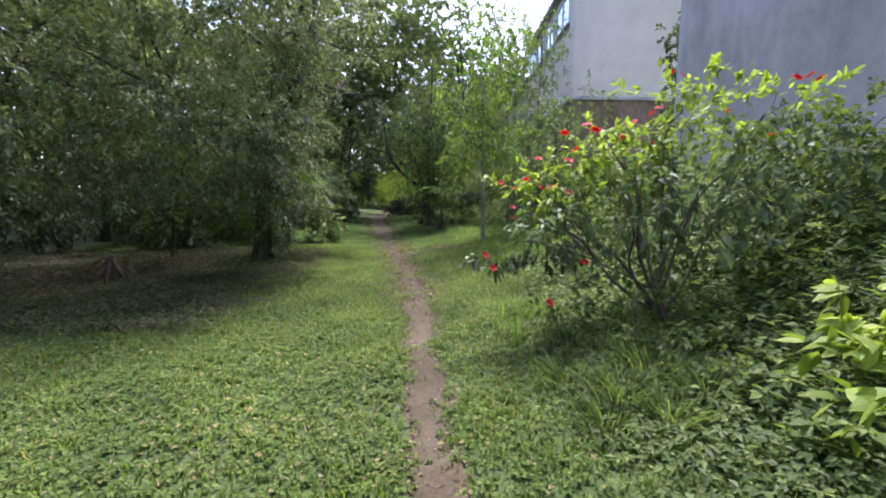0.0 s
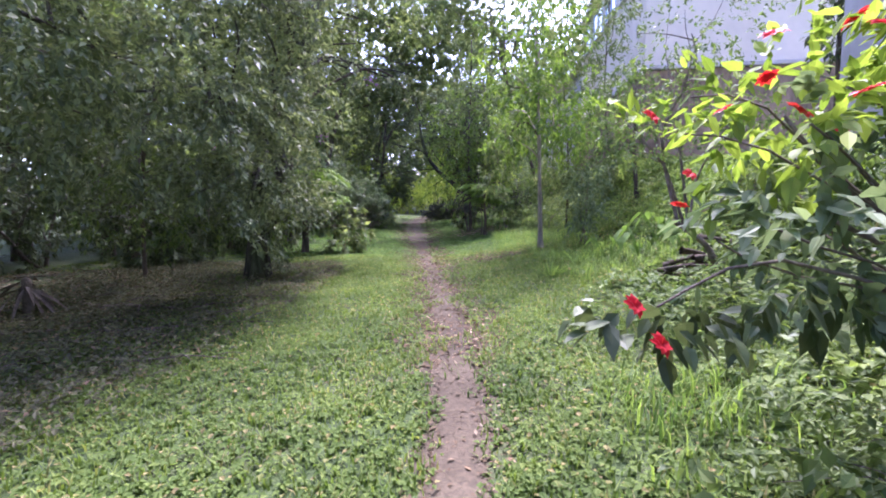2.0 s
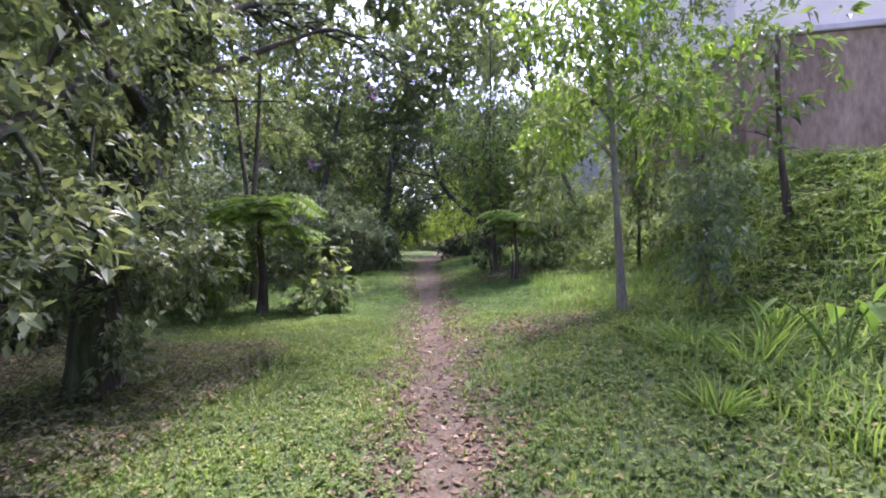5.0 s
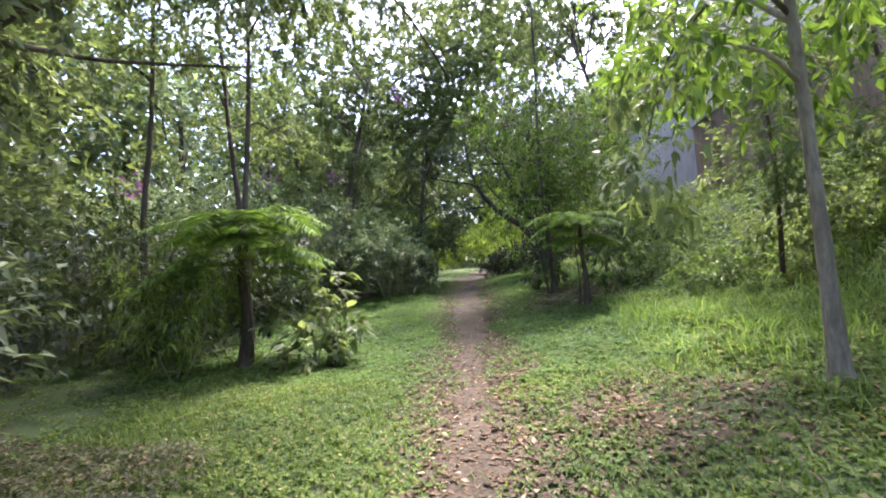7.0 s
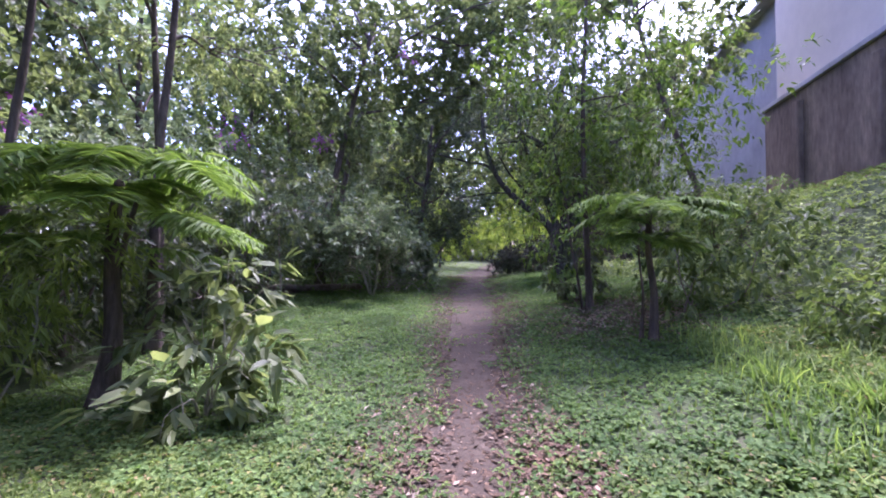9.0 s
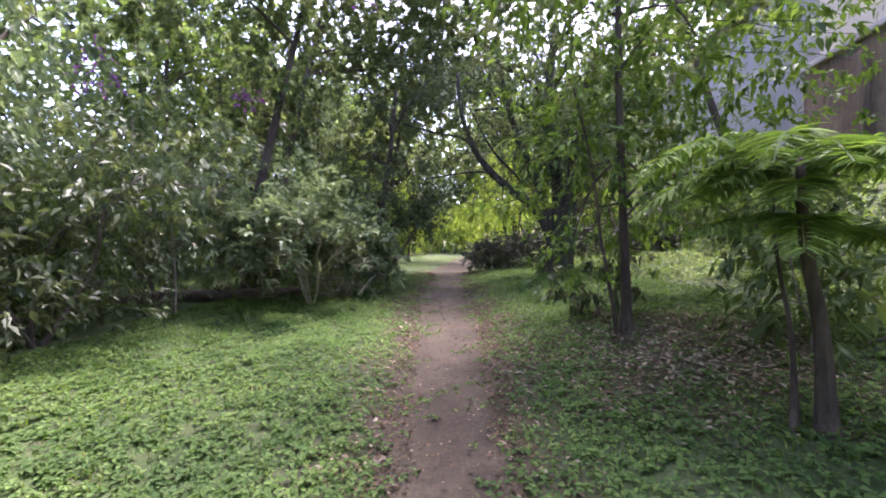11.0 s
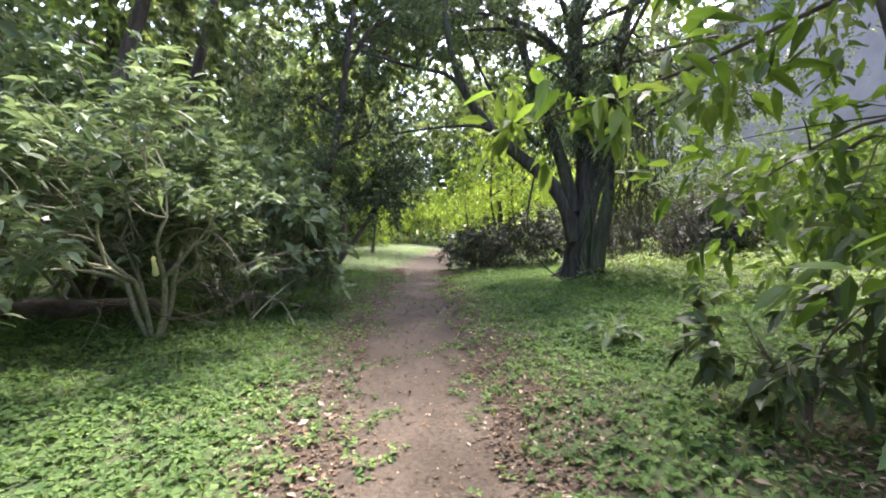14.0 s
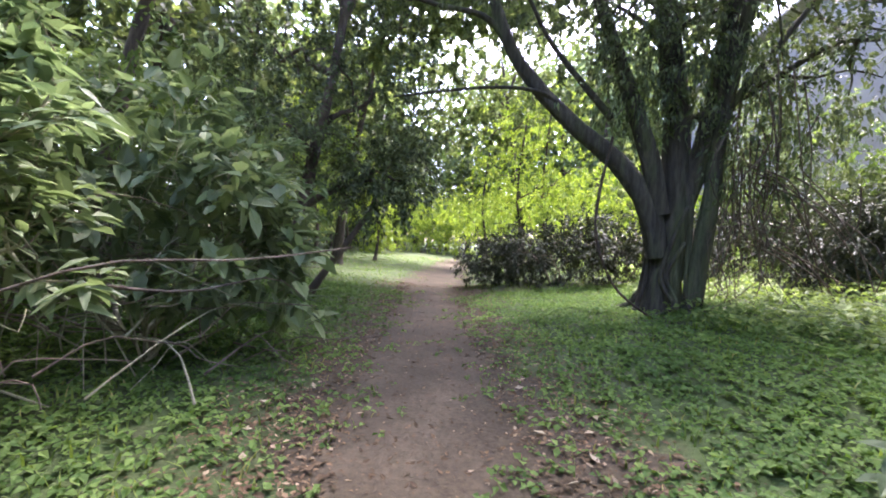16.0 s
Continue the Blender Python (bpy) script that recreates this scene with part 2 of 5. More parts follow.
def leaf_arrays(rng, P, D, L, W, fine=False, droop=0.25, flat=0.5):
    """Folded leaves: base points P, directions D, lengths L, widths W. flat: how far they turn their face to the sky."""
    n = len(P)
    D = unit(D)
    up = unit(np.array([0, 0, 1.0]) * flat * 2 + rng.normal(size=(n, 3)) * (1.2 - flat))
    S = unit(np.cross(D, up))
    N = np.cross(S, D)
    N = np.where(N[:, 2:3] < 0, -N, N)
    L, W = L[:, None], W[:, None]
    down = np.array([0, 0, -1.0])
    if not fine:
        V = np.stack([P, P + D * L * 0.42 + S * W * 0.5 + N * W * 0.12, P + D * L + down * L * droop, P + D * L * 0.42 - S * W * 0.5 + N * W * 0.12], 1).reshape(-1, 3)
        F = np.array([[0, 1, 2], [0, 2, 3]])
        k = 4
    else:
        cuts = ((0.13, 0.3), (0.35, 0.5), (0.6, 0.43), (0.83, 0.2)) if fine == "full" else ((0.27, 0.47), (0.62, 0.4))
        rows = [P]
        fold = N * W * rng.uniform(0.04, 0.24, (n, 1))
        for f, w in cuts:
            mid = P + D * L * f + down * L * droop * f * f * 1.05
            wave = N * W * rng.normal(size=(n, 1)) * 0.04
            rows += [mid + S * W * w + fold * w * 2 + wave, mid, mid - S * W * w + fold * w * 2 - wave]
        V = np.stack(rows + [P + D * L + down * L * droop], 1).reshape(-1, 3)
        faces = [[0, 1, 2], [0, 2, 3]]
        for o in range(1, 3 * len(cuts) - 2, 3):
            faces += [[o, o + 3, o + 4], [o, o + 4, o + 1], [o + 1, o + 4, o + 5], [o + 1, o + 5, o + 2]]
        o, k = 3 * len(cuts) - 2, 3 * len(cuts) + 2
        F = np.array(faces + [[o, k - 1, o + 1], [o + 1, k - 1, o + 2]])
    return V, (F[None] + (np.arange(n) * k)[:, None, None]).reshape(-1, 3)


def join(parts):
    vs, fs, o = [], [], 0
    for v, f in parts:
        vs.append(v)
        fs.append(f + o)
        o += len(v)
    return np.concatenate(vs), np.concatenate(fs)


def spline(pts, n):
    pts = [Vector(p) for p in pts]
    out = []
    for i in range(n):
        f = i / (n - 1) * (len(pts) - 1)
        k = min(int(f), len(pts) - 2)
        t = f - k
        p0, p1, p2, p3 = pts[max(k - 1, 0)], pts[k], pts[k + 1], pts[min(k + 2, len(pts) - 1)]
        out.append(0.5 * ((2 * p1) + (p2 - p0) * t + (2 * p0 - 5 * p1 + 4 * p2 - p3) * t * t + (3 * p1 - p0 - 3 * p2 + p3) * t ** 3))
    return np.array([tuple(p) for p in out])


def tube(pts, r0, r1, sides=8, n=12, knots=0.08, flare=0.0, seed=0):
    """A tapered limb along a spline, uneven in girth."""
    rng = np.random.default_rng(seed)
    C = spline(pts, n)
    T = unit(np.gradient(C, axis=0))
    ref = np.array([0.13, 1.0, 0.21])
    A = unit(np.cross(T, ref))
    B = np.cross(T, A)
    t = np.linspace(0, 1, n)
    R = r0 + (r1 - r0) * t ** 0.8 + flare * np.exp(-t * n * 0.8)
    ang = np.linspace(0, 2 * np.pi, sides, endpoint=False)
    rad = R[:, None] * (1 + knots * rng.normal(size=(n, sides)) * 0.6 + knots * np.sin(3 * ang + seed)[None])
    V = C[:, None] + rad[..., None] * (A[:, None] * np.cos(ang)[None, :, None] + B[:, None] * np.sin(ang)[None, :, None])
    V = np.concatenate([V.reshape(-1, 3), C[-1:] + T[-1:] * R[-1]])
    i, j = np.meshgrid(np.arange(n - 1), np.arange(sides), indexing="ij")
    a, b = i * sides + j, i * sides + (j + 1) % sides
    Q = np.stack([a, b, b + sides, a + sides], -1).reshape(-1, 4)
    tri = np.concatenate([Q[:, [0, 1, 2]], Q[:, [0, 2, 3]]])
    m = (n - 1) * sides
    cap = np.array([[m + k, m + (k + 1) % sides, n * sides] for k in range(sides)])
    return V, np.concatenate([tri, cap])


def sprays(rng, blobs, per, leaf, wide, twig=0.35, droop=0.5, shell=0.45, fine=False, flat=0.5):
    """Leaves on drooping twigs, gathered in uneven masses: blobs of (centre, radii, number of twigs)."""
    Ps, Ds = [], []
    for c, r, k in blobs:
        d = unit(rng.normal(size=(k, 3)))
        rad = rng.random(k) ** shell
        lump = 1 + 0.22 * np.sin(d[:, 0] * 5 + c[0] * 3) * np.cos(d[:, 1] * 4 + c[1]) + 0.15 * np.sin(d[:, 2] * 9 + c[2])
        cen = np.array(c) + d * np.array(r) * (rad * lump)[:, None]
        tw = unit(d * 0.8 + rng.normal(size=(k, 3)) * 0.5 + np.array([0, 0, -droop]))
        s = rng.random((k, per, 1)) * twig
        base = cen[:, None] + tw[:, None] * s + rng.normal(size=(k, per, 3)) * twig * 0.1
        dr = unit(tw[:, None] + rng.normal(size=(k, per, 3)) * 0.75 + np.array([0, 0, -droop * 0.5]))
        Ps.append(base.reshape(-1, 3))
        Ds.append(dr.reshape(-1, 3))
    P, D = np.concatenate(Ps), np.concatenate(Ds)
    L = leaf * (0.6 + 0.7 * rng.random(len(P)))
    return leaf_arrays(rng, P, D, L, L * wide * (0.8 + 0.4 * rng.random(len(P))), fine, droop * 0.35, flat)


def bow(a, b, rng, lift=0.12):
    """A bowed, slightly crooked line from a to b."""
    a, b = np.array(a, float), np.array(b, float)
    d = np.linalg.norm(b - a)
    out = [a]
    for f in (0.35, 0.7):
        out.append(a + (b - a) * f + np.array([0, 0, lift * d * (1 - abs(f - 0.5))]) + rng.normal(size=3) * d * 0.06)
    return [tuple(p) for p in out + [b]]


def tree(name, label, seed, trunk, r0, r1, blobs, per, leaf, wide, leafmat, bark=None, droop=0.5, twig=0.35, shell=0.45, fine=False,
         start=0.45, group="", limb_r=0.35, flat=0.5, category="tree", subs=3, flare=0.06):
    """A tree: tapered trunk, a limb with side branches to each mass of its crown, and the leaves."""
    rng = np.random.default_rng(seed)
    bark = bark or M_BARK
    x0, y0, z0 = trunk[0]
    ob = root(name, label, category, group, (x0, y0, z0))
    off = np.array([x0, y0, z0])
    loc = [np.array(p) - off for p in trunk]
    V, F = tube([tuple(p) for p in loc], r0, r1, 12, 18, 0.07, flare, seed)
    piece("trunk", mesh_of("trunk", V, F, bark), ob)
    C = spline([tuple(p) for p in loc], 30)
    for i, (c, r, k) in enumerate(blobs):
        cc = np.array(c) - off
        at = C[int((start + (1 - start) * rng.random()) * 29)]
        at = C[min(range(30), key=lambda q: abs(C[q][2] - min(cc[2] - 0.25 * np.linalg.norm(cc[:2] - C[q][:2]), C[-1][2])) if q >= start * 29 else 99)] * 0.7 + at * 0.3
        at = C[np.argmin(np.linalg.norm(C - at, axis=1))]
        line = bow(at, cc, rng)
        rl = max(r0 * limb_r * (0.7 + 0.5 * rng.random()), 0.012)
        got = [tube(line, rl, rl * 0.3, 7, 10, 0.08, 0, seed + i)]
        L = spline(line, 12)
        for s in range(subs):
            a = L[rng.integers(5, 11)]
            e = cc + unit(rng.normal(size=3)) * np.array(r) * 0.85
            got.append(tube(bow(a, e, rng, 0.05), rl * 0.42, rl * 0.12, 5, 7, 0.05, 0, seed + i + s))
        V, F = join(got)
        piece("limb", mesh_of("limb", V, F, bark), ob)
    V, F = sprays(rng, [(np.array(c) - off, r, k) for c, r, k in blobs], per, leaf, wide, twig, droop, shell, fine, flat)
    piece("crown", mesh_of("crown", V, F, leafmat, False), ob)
    return ob


def on_ground(x, y, sink=0.05):
    return (x, y, zg(x, y) - sink)


# ---- ground ----
gx = np.unique(np.concatenate([np.linspace(-150, -14, 16), np.linspace(-14, 8, 133), np.linspace(8, 150, 16)]))
gy = np.unique(np.concatenate([np.linspace(-120, -4, 12), np.linspace(-4, 46, 251), np.linspace(46, 300, 26)]))
GX, GY = np.meshgrid(gx, gy, indexing="ij")
GV = np.stack([GX, GY, ground_z(GX, GY)], -1).reshape(-1, 3)
gi, gj = np.meshgrid(np.arange(len(gx) - 1), np.arange(len(gy) - 1), indexing="ij")
ga = gi * len(gy) + gj
GF = np.stack([ga, ga + len(gy), ga + len(gy) + 1, ga + 1], -1).reshape(-1, 4)
tagged(new("ground", mesh_of("ground", GV, GF, M_SOIL)), "damp mossy soil falling away from a grassy bank", "ground", kind="structure")

# the trodden path, a ribbon with ragged edges that sinks into the soil at its sides
py = np.arange(-4, 50, 0.08)
pt = np.linspace(-1, 1, 15)
PY, PT = np.meshgrid(py, pt, indexing="ij")
edge = 1 + 0.28 * wob(PT * 0 + np.sign(PT) * 3, PY, 1.3) + 0.12 * np.sin(PY * 9 + np.sign(PT) * 2)
PX = path_x(PY) + PT * 0.5 * path_w(PY) * 1.45 * edge
PZ = ground_z(PX, PY) + 0.03 * (1 - PT ** 2) - 0.014 + 0.006 * wob(PX, PY, 4)
PV = np.stack([PX, PY, PZ], -1).reshape(-1, 3)
gi, gj = np.meshgrid(np.arange(len(py) - 1), np.arange(len(pt) - 1), indexing="ij")
ga = gi * len(pt) + gj
PF = np.stack([ga, ga + 1, ga + len(pt) + 1, ga + len(pt)], -1).reshape(-1, 4)
tagged(new("path", mesh_of("path", PV, PF, M_PATH)), "narrow trodden earth footpath widening into the wood", "path", kind="structure")

# ---- low growth on the ground ----
rs = np.random.default_rng(11)


def bare(x, y):
    """How bare the ground is: 1 on the path and in the litter under the trees."""
    u = np.abs(x - path_x(y)) / (path_w(y) * 0.5)
    b = np.clip(1.4 - u + 0.75 * wob(x, y, 2.6), 0, 1)
    b = np.maximum(b, np.interp(y, [5.5, 7.0, 16, 20, 30, 40], [0, 0.62, 0.72, 0.75, 0.7, 0.3]) * np.clip(np.interp(y, [6, 8, 16, 19], [1.9, 2.4, 2.5, 1.95]) - u + np.interp(y, [15, 19], [0.8, 0.4]) * wob(x, y, 1.7, 3.0), 0, 1))
    b = np.maximum(b, 0.9 * smooth(1.3 - np.hypot((x + 8.2) / 3.4, (y - 9.0) / 3.4) + 0.15 * wob(x, y)))
    b = np.maximum(b, 0.86 * smooth(1.5 - np.hypot((x + 0.3) / 1.2, (y - 21.0) / 1.6) + 0.3 * wob(x, y, 1.6)))
    return np.maximum(b, 0.8 * smooth(1.4 - np.hypot((x - 0.1) / 1.0, (y - 13.8) / 0.9) + 0.35 * wob(x, y, 1.5)))


def spots(n, x0, x1, y0, y1, keep):
    """Random places x0..x1 metres beside the path, kept by chance keep(x, y)."""
    y = y0 + (y1 - y0) * rs.random(n)
    x = path_x(y) + x0 + (x1 - x0) * rs.random(n)
    k = (rs.random(n) < keep(x, y)) & (x < 5.1)
    return x[k], y[k]


def lumps(x, y):
    return 0.5 + 0.5 * np.clip(wob(x, y, 0.9, 2.0) + 0.4 * wob(x, y, 3.0, 1.0), -1, 1)


def herb(name, label, spots_list, leaf, high, mat, wide=0.75, per=3):
    vs = []
    for x, y in spots_list:
        n = len(x)
        h = high * (0.25 + rs.random(n) * (0.4 + 0.9 * lumps(x, y)))
        c = np.stack([x, y, ground_z(x, y) + h], -1)
        a0 = rs.random(n) * 6.28
        for k in range(per):
            a = a0 + k * 6.28 / per + rs.normal(size=n) * 0.3
            D = np.stack([np.cos(a), np.sin(a), rs.normal(size=n) * 0.35], -1)
            L = leaf * (0.6 + 0.8 * rs.random(n))
            vs.append(leaf_arrays(rs, c + D * L[:, None] * 0.12, D, L, L * wide, False, 0.2, 0.85))
    V, F = join(vs)
    return tagged(new(name, mesh_of(name, V, F, mat, False)), label, "ground cover", kind="stuff")


def blades(name, label, spots_list, high, mat, wide=0.008):
    vs = []
    for x, y in spots_list:
        n = len(x)
        P = np.stack([x, y, ground_z(x, y) - 0.01], -1)
        a = rs.random(n) * 6.28
        H = high * (0.4 + 0.9 * rs.random(n))
        lean = np.stack([np.cos(a), np.sin(a), np.zeros(n)], -1)
        S = np.stack([-np.sin(a), np.cos(a), np.zeros(n)], -1) * (wide * (0.6 + 0.8 * rs.random(n)))[:, None]
        bend = (0.25 + 0.75 * rs.random(n))[:, None] * H[:, None]
        mid = P + lean * bend * 0.3 + np.array([0, 0, 1.0]) * H[:, None] * 0.6
        tip = P + lean * bend + np.array([0, 0, 1.0]) * H[:, None] * 0.95
        V = np.stack([P - S, P + S, mid + S * 0.8, mid - S * 0.8, tip], 1).reshape(-1, 3)
        F = (np.array([[0, 1, 2], [0, 2, 3], [3, 2, 4]])[None] + (np.arange(n) * 5)[:, None, None]).reshape(-1, 3)
        vs.append((V, F))
    V, F = join(vs)
    return tagged(new(name, mesh_of(name, V, F, mat, False)), label, "grass", kind="stuff")


lawn = lambda x, y: (1 - bare(x, y)) * (0.45 + 0.55 * lumps(x, y))
herb("bank_herbs", "light green low herbs on the open slope", [spots(32000, 2.3, 7.0, 9, 19, lambda x, y: lawn(x, y) * (x > 0.8))], 0.048, 0.1, L_COVER)
herb("creeping_herbs", "low creeping clover-like herbs covering the ground", [
    spots(84000, -4.5, 4.0, -1.0, 16, lawn), spots(9000, -9, -4.5, 0, 16, lawn)], 0.038, 0.045, L_COVER, 0.8)
herb("lawn_herbs", "dense bright green low herbs carpeting the glade", [
    spots(76000, -5.2, 4.4, 15, 32, lawn), spots(5000, -9, -5.5, 15, 32, lawn), spots(8000, -7, 8, 32, 48, lawn)], 0.046, 0.05, L_LAWN, 0.85)
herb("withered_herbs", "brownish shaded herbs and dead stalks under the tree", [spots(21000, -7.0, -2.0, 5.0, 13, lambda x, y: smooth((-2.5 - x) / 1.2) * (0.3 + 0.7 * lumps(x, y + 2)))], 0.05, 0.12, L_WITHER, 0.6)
blades("grass", "short green grass with some dry blades", [
    spots(76000, -4.0, 2.8, 0.5, 15, lambda x, y: (1 - bare(x, y)) * (1.1 - 0.7 * lumps(x, y))), spots(26000, -4.5, 4.0, 15, 34, lambda x, y: (1 - bare(x, y)) * (1.0 - 0.85 * lumps(x, y))),
    spots(9000, -6, 5, 33, 50, lawn), spots(22000, -0.75, 0.75, 0.3, 13, lambda x, y: np.clip(1.15 - bare(x, y), 0, 1) * np.clip(0.2 + 1.6 * wob(x, y, 1.9, 5.0), 0, 1))], 0.09, L_GRASS, 0.006)
blades("tall_grass", "tall rank grass on the foot of the bank", [
    spots(22000, 2.2, 7.0, 9.5, 17.5, lambda x, y: np.clip(lumps(x + 3, y) * 1.5 - 0.4, 0, 1) * (x > 0.9) * (1 - bare(x, y))), spots(9000, 2.0, 5.0, 14.5, 19, lambda x, y: 0.5 * (x > 0.1) * lumps(x, y)),
    spots(2500, 0.9, 2.4, 3.0, 6.0, lambda x, y: lumps(x, y + 5) ** 2)], 0.25, L_TALL, 0.006)
herb("bank_creepers", "dense leafy creepers covering the bank", [spots(48000, 1.8, 9.5, -2, 42, lambda x, y: smooth((x - np.interp(y, [0, 9, 10, 17, 19, 24, 28], [0.9, 0.9, 2.6, 2.4, 0.9, 0.4, -1.5])) / 1.4) * (0.35 + 0.65 * lumps(x, y + 7)))], 0.075, 0.2, L_BANK, 0.7, 4)
herb("shade_herbs", "dark green low plants under the flowering shrub", [spots(11000, 0.75, 4.2, 1.2, 6.2, lambda x, y: smooth((x - np.interp(y, [1.2, 3, 5, 6], [0.9, 0.75, 0.9, 1.4])) / 0.5) * (0.4 + 0.6 * lumps(x, y + 3)))], 0.048, 0.13, L_MID, 0.6, 4)
litter = lambda x, y: np.clip(bare(x, y) * np.where(np.abs(x - path_x(y)) < path_w(y) * 0.28, np.interp(y, [6, 8, 16, 18], [0.2, 0.55, 0.6, 0.22]), 1.0), 0, 1) * np.interp(y, [0, 5, 8], [0.35, 0.5, 1])


def scatter_litter():
    vs = []
    for x, y in (spots(150000, -1.5, 1.5, 1, 34, lambda x, y: litter(x, y)), spots(30000, -9, -2.5, 4, 14, litter), spots(60000, 0.4, 4.4, 12, 25, litter), spots(16000, 0.8, 4.0, 18.6, 23.4, lambda x, y: smooth(1.5 - np.hypot((x + 0.4) / 1.3, (y - 21.0) / 1.7) + 0.3 * wob(x, y, 1.6))), spots(2600, -4, 4, 0, 30, lambda x, y: np.where((x < path_x(y) - 1.2) & (y > 15), 0.05, 0.5))):
        n = len(x)
        P = np.stack([x, y, ground_z(x, y) + 0.008 + 0.015 * rs.random(n)], -1)
        a = rs.random(n) * 6.28
        D = np.stack([np.cos(a), np.sin(a), rs.normal(size=n) * 0.25], -1)
        L = 0.02 + np.interp(y, [5, 8, 16, 18], [0.04, 0.075, 0.075, 0.045]) * rs.random(n) ** 1.7
        vs.append(leaf_arrays(rs, P, D, L, L * 0.5, False, 0.0, 0.8))
    V, F = join(vs)
    tagged(new("leaf_litter", mesh_of("leaf_litter", V, F, L_LITTER, False)), "dry brown fallen leaves along the path", "leaf litter", kind="stuff")


scatter_litter()


def pale_litter():
    L_PALE = leaf_mat("bleached_fallen_leaves", (0.17, 0.125, 0.085), (0.42, 0.35, 0.27), 0.8, 0.15)
    vs = []
    for x, y in (spots(4500, 0.9, 4.2, 18.8, 23.4, lambda x, y: smooth(1.45 - np.hypot((x + 0.4) / 1.2, (y - 20.9) / 1.6) + 0.35 * wob(x, y, 1.9))), spots(3000, -1.4, 1.4, 16, 27, lambda x, y: 0.5 * litter(x, y) * (np.abs(x - path_x(y)) > path_w(y) * 0.4)), spots(9000, -9.5, -2.8, 5.5, 13, lambda x, y: 0.55 * bare(x, y))):
        n = len(x)
        a = rs.random(n) * 6.28
        D = np.stack([np.cos(a), np.sin(a), rs.normal(size=n) * 0.3], -1)
        L = 0.035 + 0.06 * rs.random(n) ** 1.5
        vs.append(leaf_arrays(rs, np.stack([x, y, ground_z(x, y) + 0.015 + 0.02 * rs.random(n)], -1), D, L, L * 0.5, False, 0.0, 0.8))
    V, F = join(vs)
    tagged(new("pale_leaf_litter", mesh_of("pale_leaf_litter", V, F, L_PALE, False)), "bleached dry leaves scattered under the trees", "leaf litter", kind="stuff")


pale_litter()

# ---- buildings on the bank ----


def box(x0, x1, y0, y1, z0, z1, bev=0.02):
    bm = bmesh.new()
    bmesh.ops.create_cube(bm, size=1)
    for v in bm.verts:
        v.co = (x0 + (v.co.x + 0.5) * (x1 - x0), y0 + (v.co.y + 0.5) * (y1 - y0), z0 + (v.co.z + 0.5) * (z1 - z0))
    if bev:
        bmesh.ops.bevel(bm, geom=bm.edges[:], offset=bev, segments=1, affect="EDGES")
    return bm


def part(name, bm, mat, parent, label=""):
    me = bpy.data.meshes.new(name)
    bm.to_mesh(me)
    bm.free()
    me.materials.append(mat)
    return piece(name, me, parent, label)


def facade_window(parent, x, y0, y1, z0, z1):
    win = part("window", box(x - 0.02, x + 0.05, y0, y1, z0, z1, 0), M_GLASS, parent, "blue-tinted window")
    for a, b, c, d in ((y0 - 0.06, y0, z0 - 0.06, z1 + 0.06), (y1, y1 + 0.06, z0 - 0.06, z1 + 0.06), (y0, y1, z1, z1 + 0.06), (y0, y1, z0 - 0.06, z0), ((y0 + y1) / 2 - 0.025, (y0 + y1) / 2 + 0.025, z0, z1)):
        part("frame", box(x - 0.06, x + 0.06, a, b, c, d, 0.005), M_FRAME, win)
    part("sill", box(x - 0.14, x + 0.02, y0 - 0.12, y1 + 0.12, z0 - 0.14, z0 - 0.065, 0.01), M_CONCRETE, win)


def buildings():
    h = root("house", "tall windowless house with stained grey rendered wall", "house", at=(5.2, 0, 2))
    part("wall", box(0, 7, -14, 10.2, -0.8, 11), M_CONCRETE, h)
    part("roof", box(-0.15, 7.2, -14.2, 10.4, 11, 11.25), M_CONCRETE, h)
    h = root("house", "tall pale painted house with blue windows above a retaining wall", "house", at=(5.25, 18.6, 5.0))
    part("wall", box(0, 9, 0, 9.6, 0.645, 5.65), M_PALE, h)
    part("roof", box(-0.3, 9.3, -0.25, 9.9, 5.65, 5.85), M_CONCRETE, h)
    for y0, y1 in ((0.8, 2.8), (3.4, 4.8), (5.4, 7.0), (7.6, 9.1)):
        facade_window(h, 0, y0, y1, 4.1, 5.3)
    w = root("retaining_wall", "stained brown concrete retaining wall on the bank", "wall", at=(5.0, 17.8, 2.4))
    part("wall_face", box(0, 0.45, 0, 10.6, -0.8, 3.1), M_BROWN, w)
    part("coping", box(-0.08, 0.53, 0.45, 10.7, 3.1, 3.24), M_CONCRETE, w)
    part("front_face", box(0.453, 9, 0.003, 0.45, -0.8, 3.1), M_BROWN, w)
    part("front_coping", box(-0.08, 9, -0.08, 0.447, 3.1, 3.24), M_CONCRETE, w)
    for y in (2.4, 5.4, 8.4):
        part("buttress", box(-0.14, -0.002, y, y + 0.3, -0.8, 2.8), M_BROWN, w)
    h = root("outbuilding", "blue-grey rendered building with a thin sloping roof", "house", at=(5.6, 0, 2))
    part("wall", box(0, 6, 28.6, 46, -1.2, 7.3), M_BLUE, h)
    part("roof", box(-0.4, 6.4, 28.4, 46.3, 7.3, 7.44), M_CONCRETE, h)


buildings()

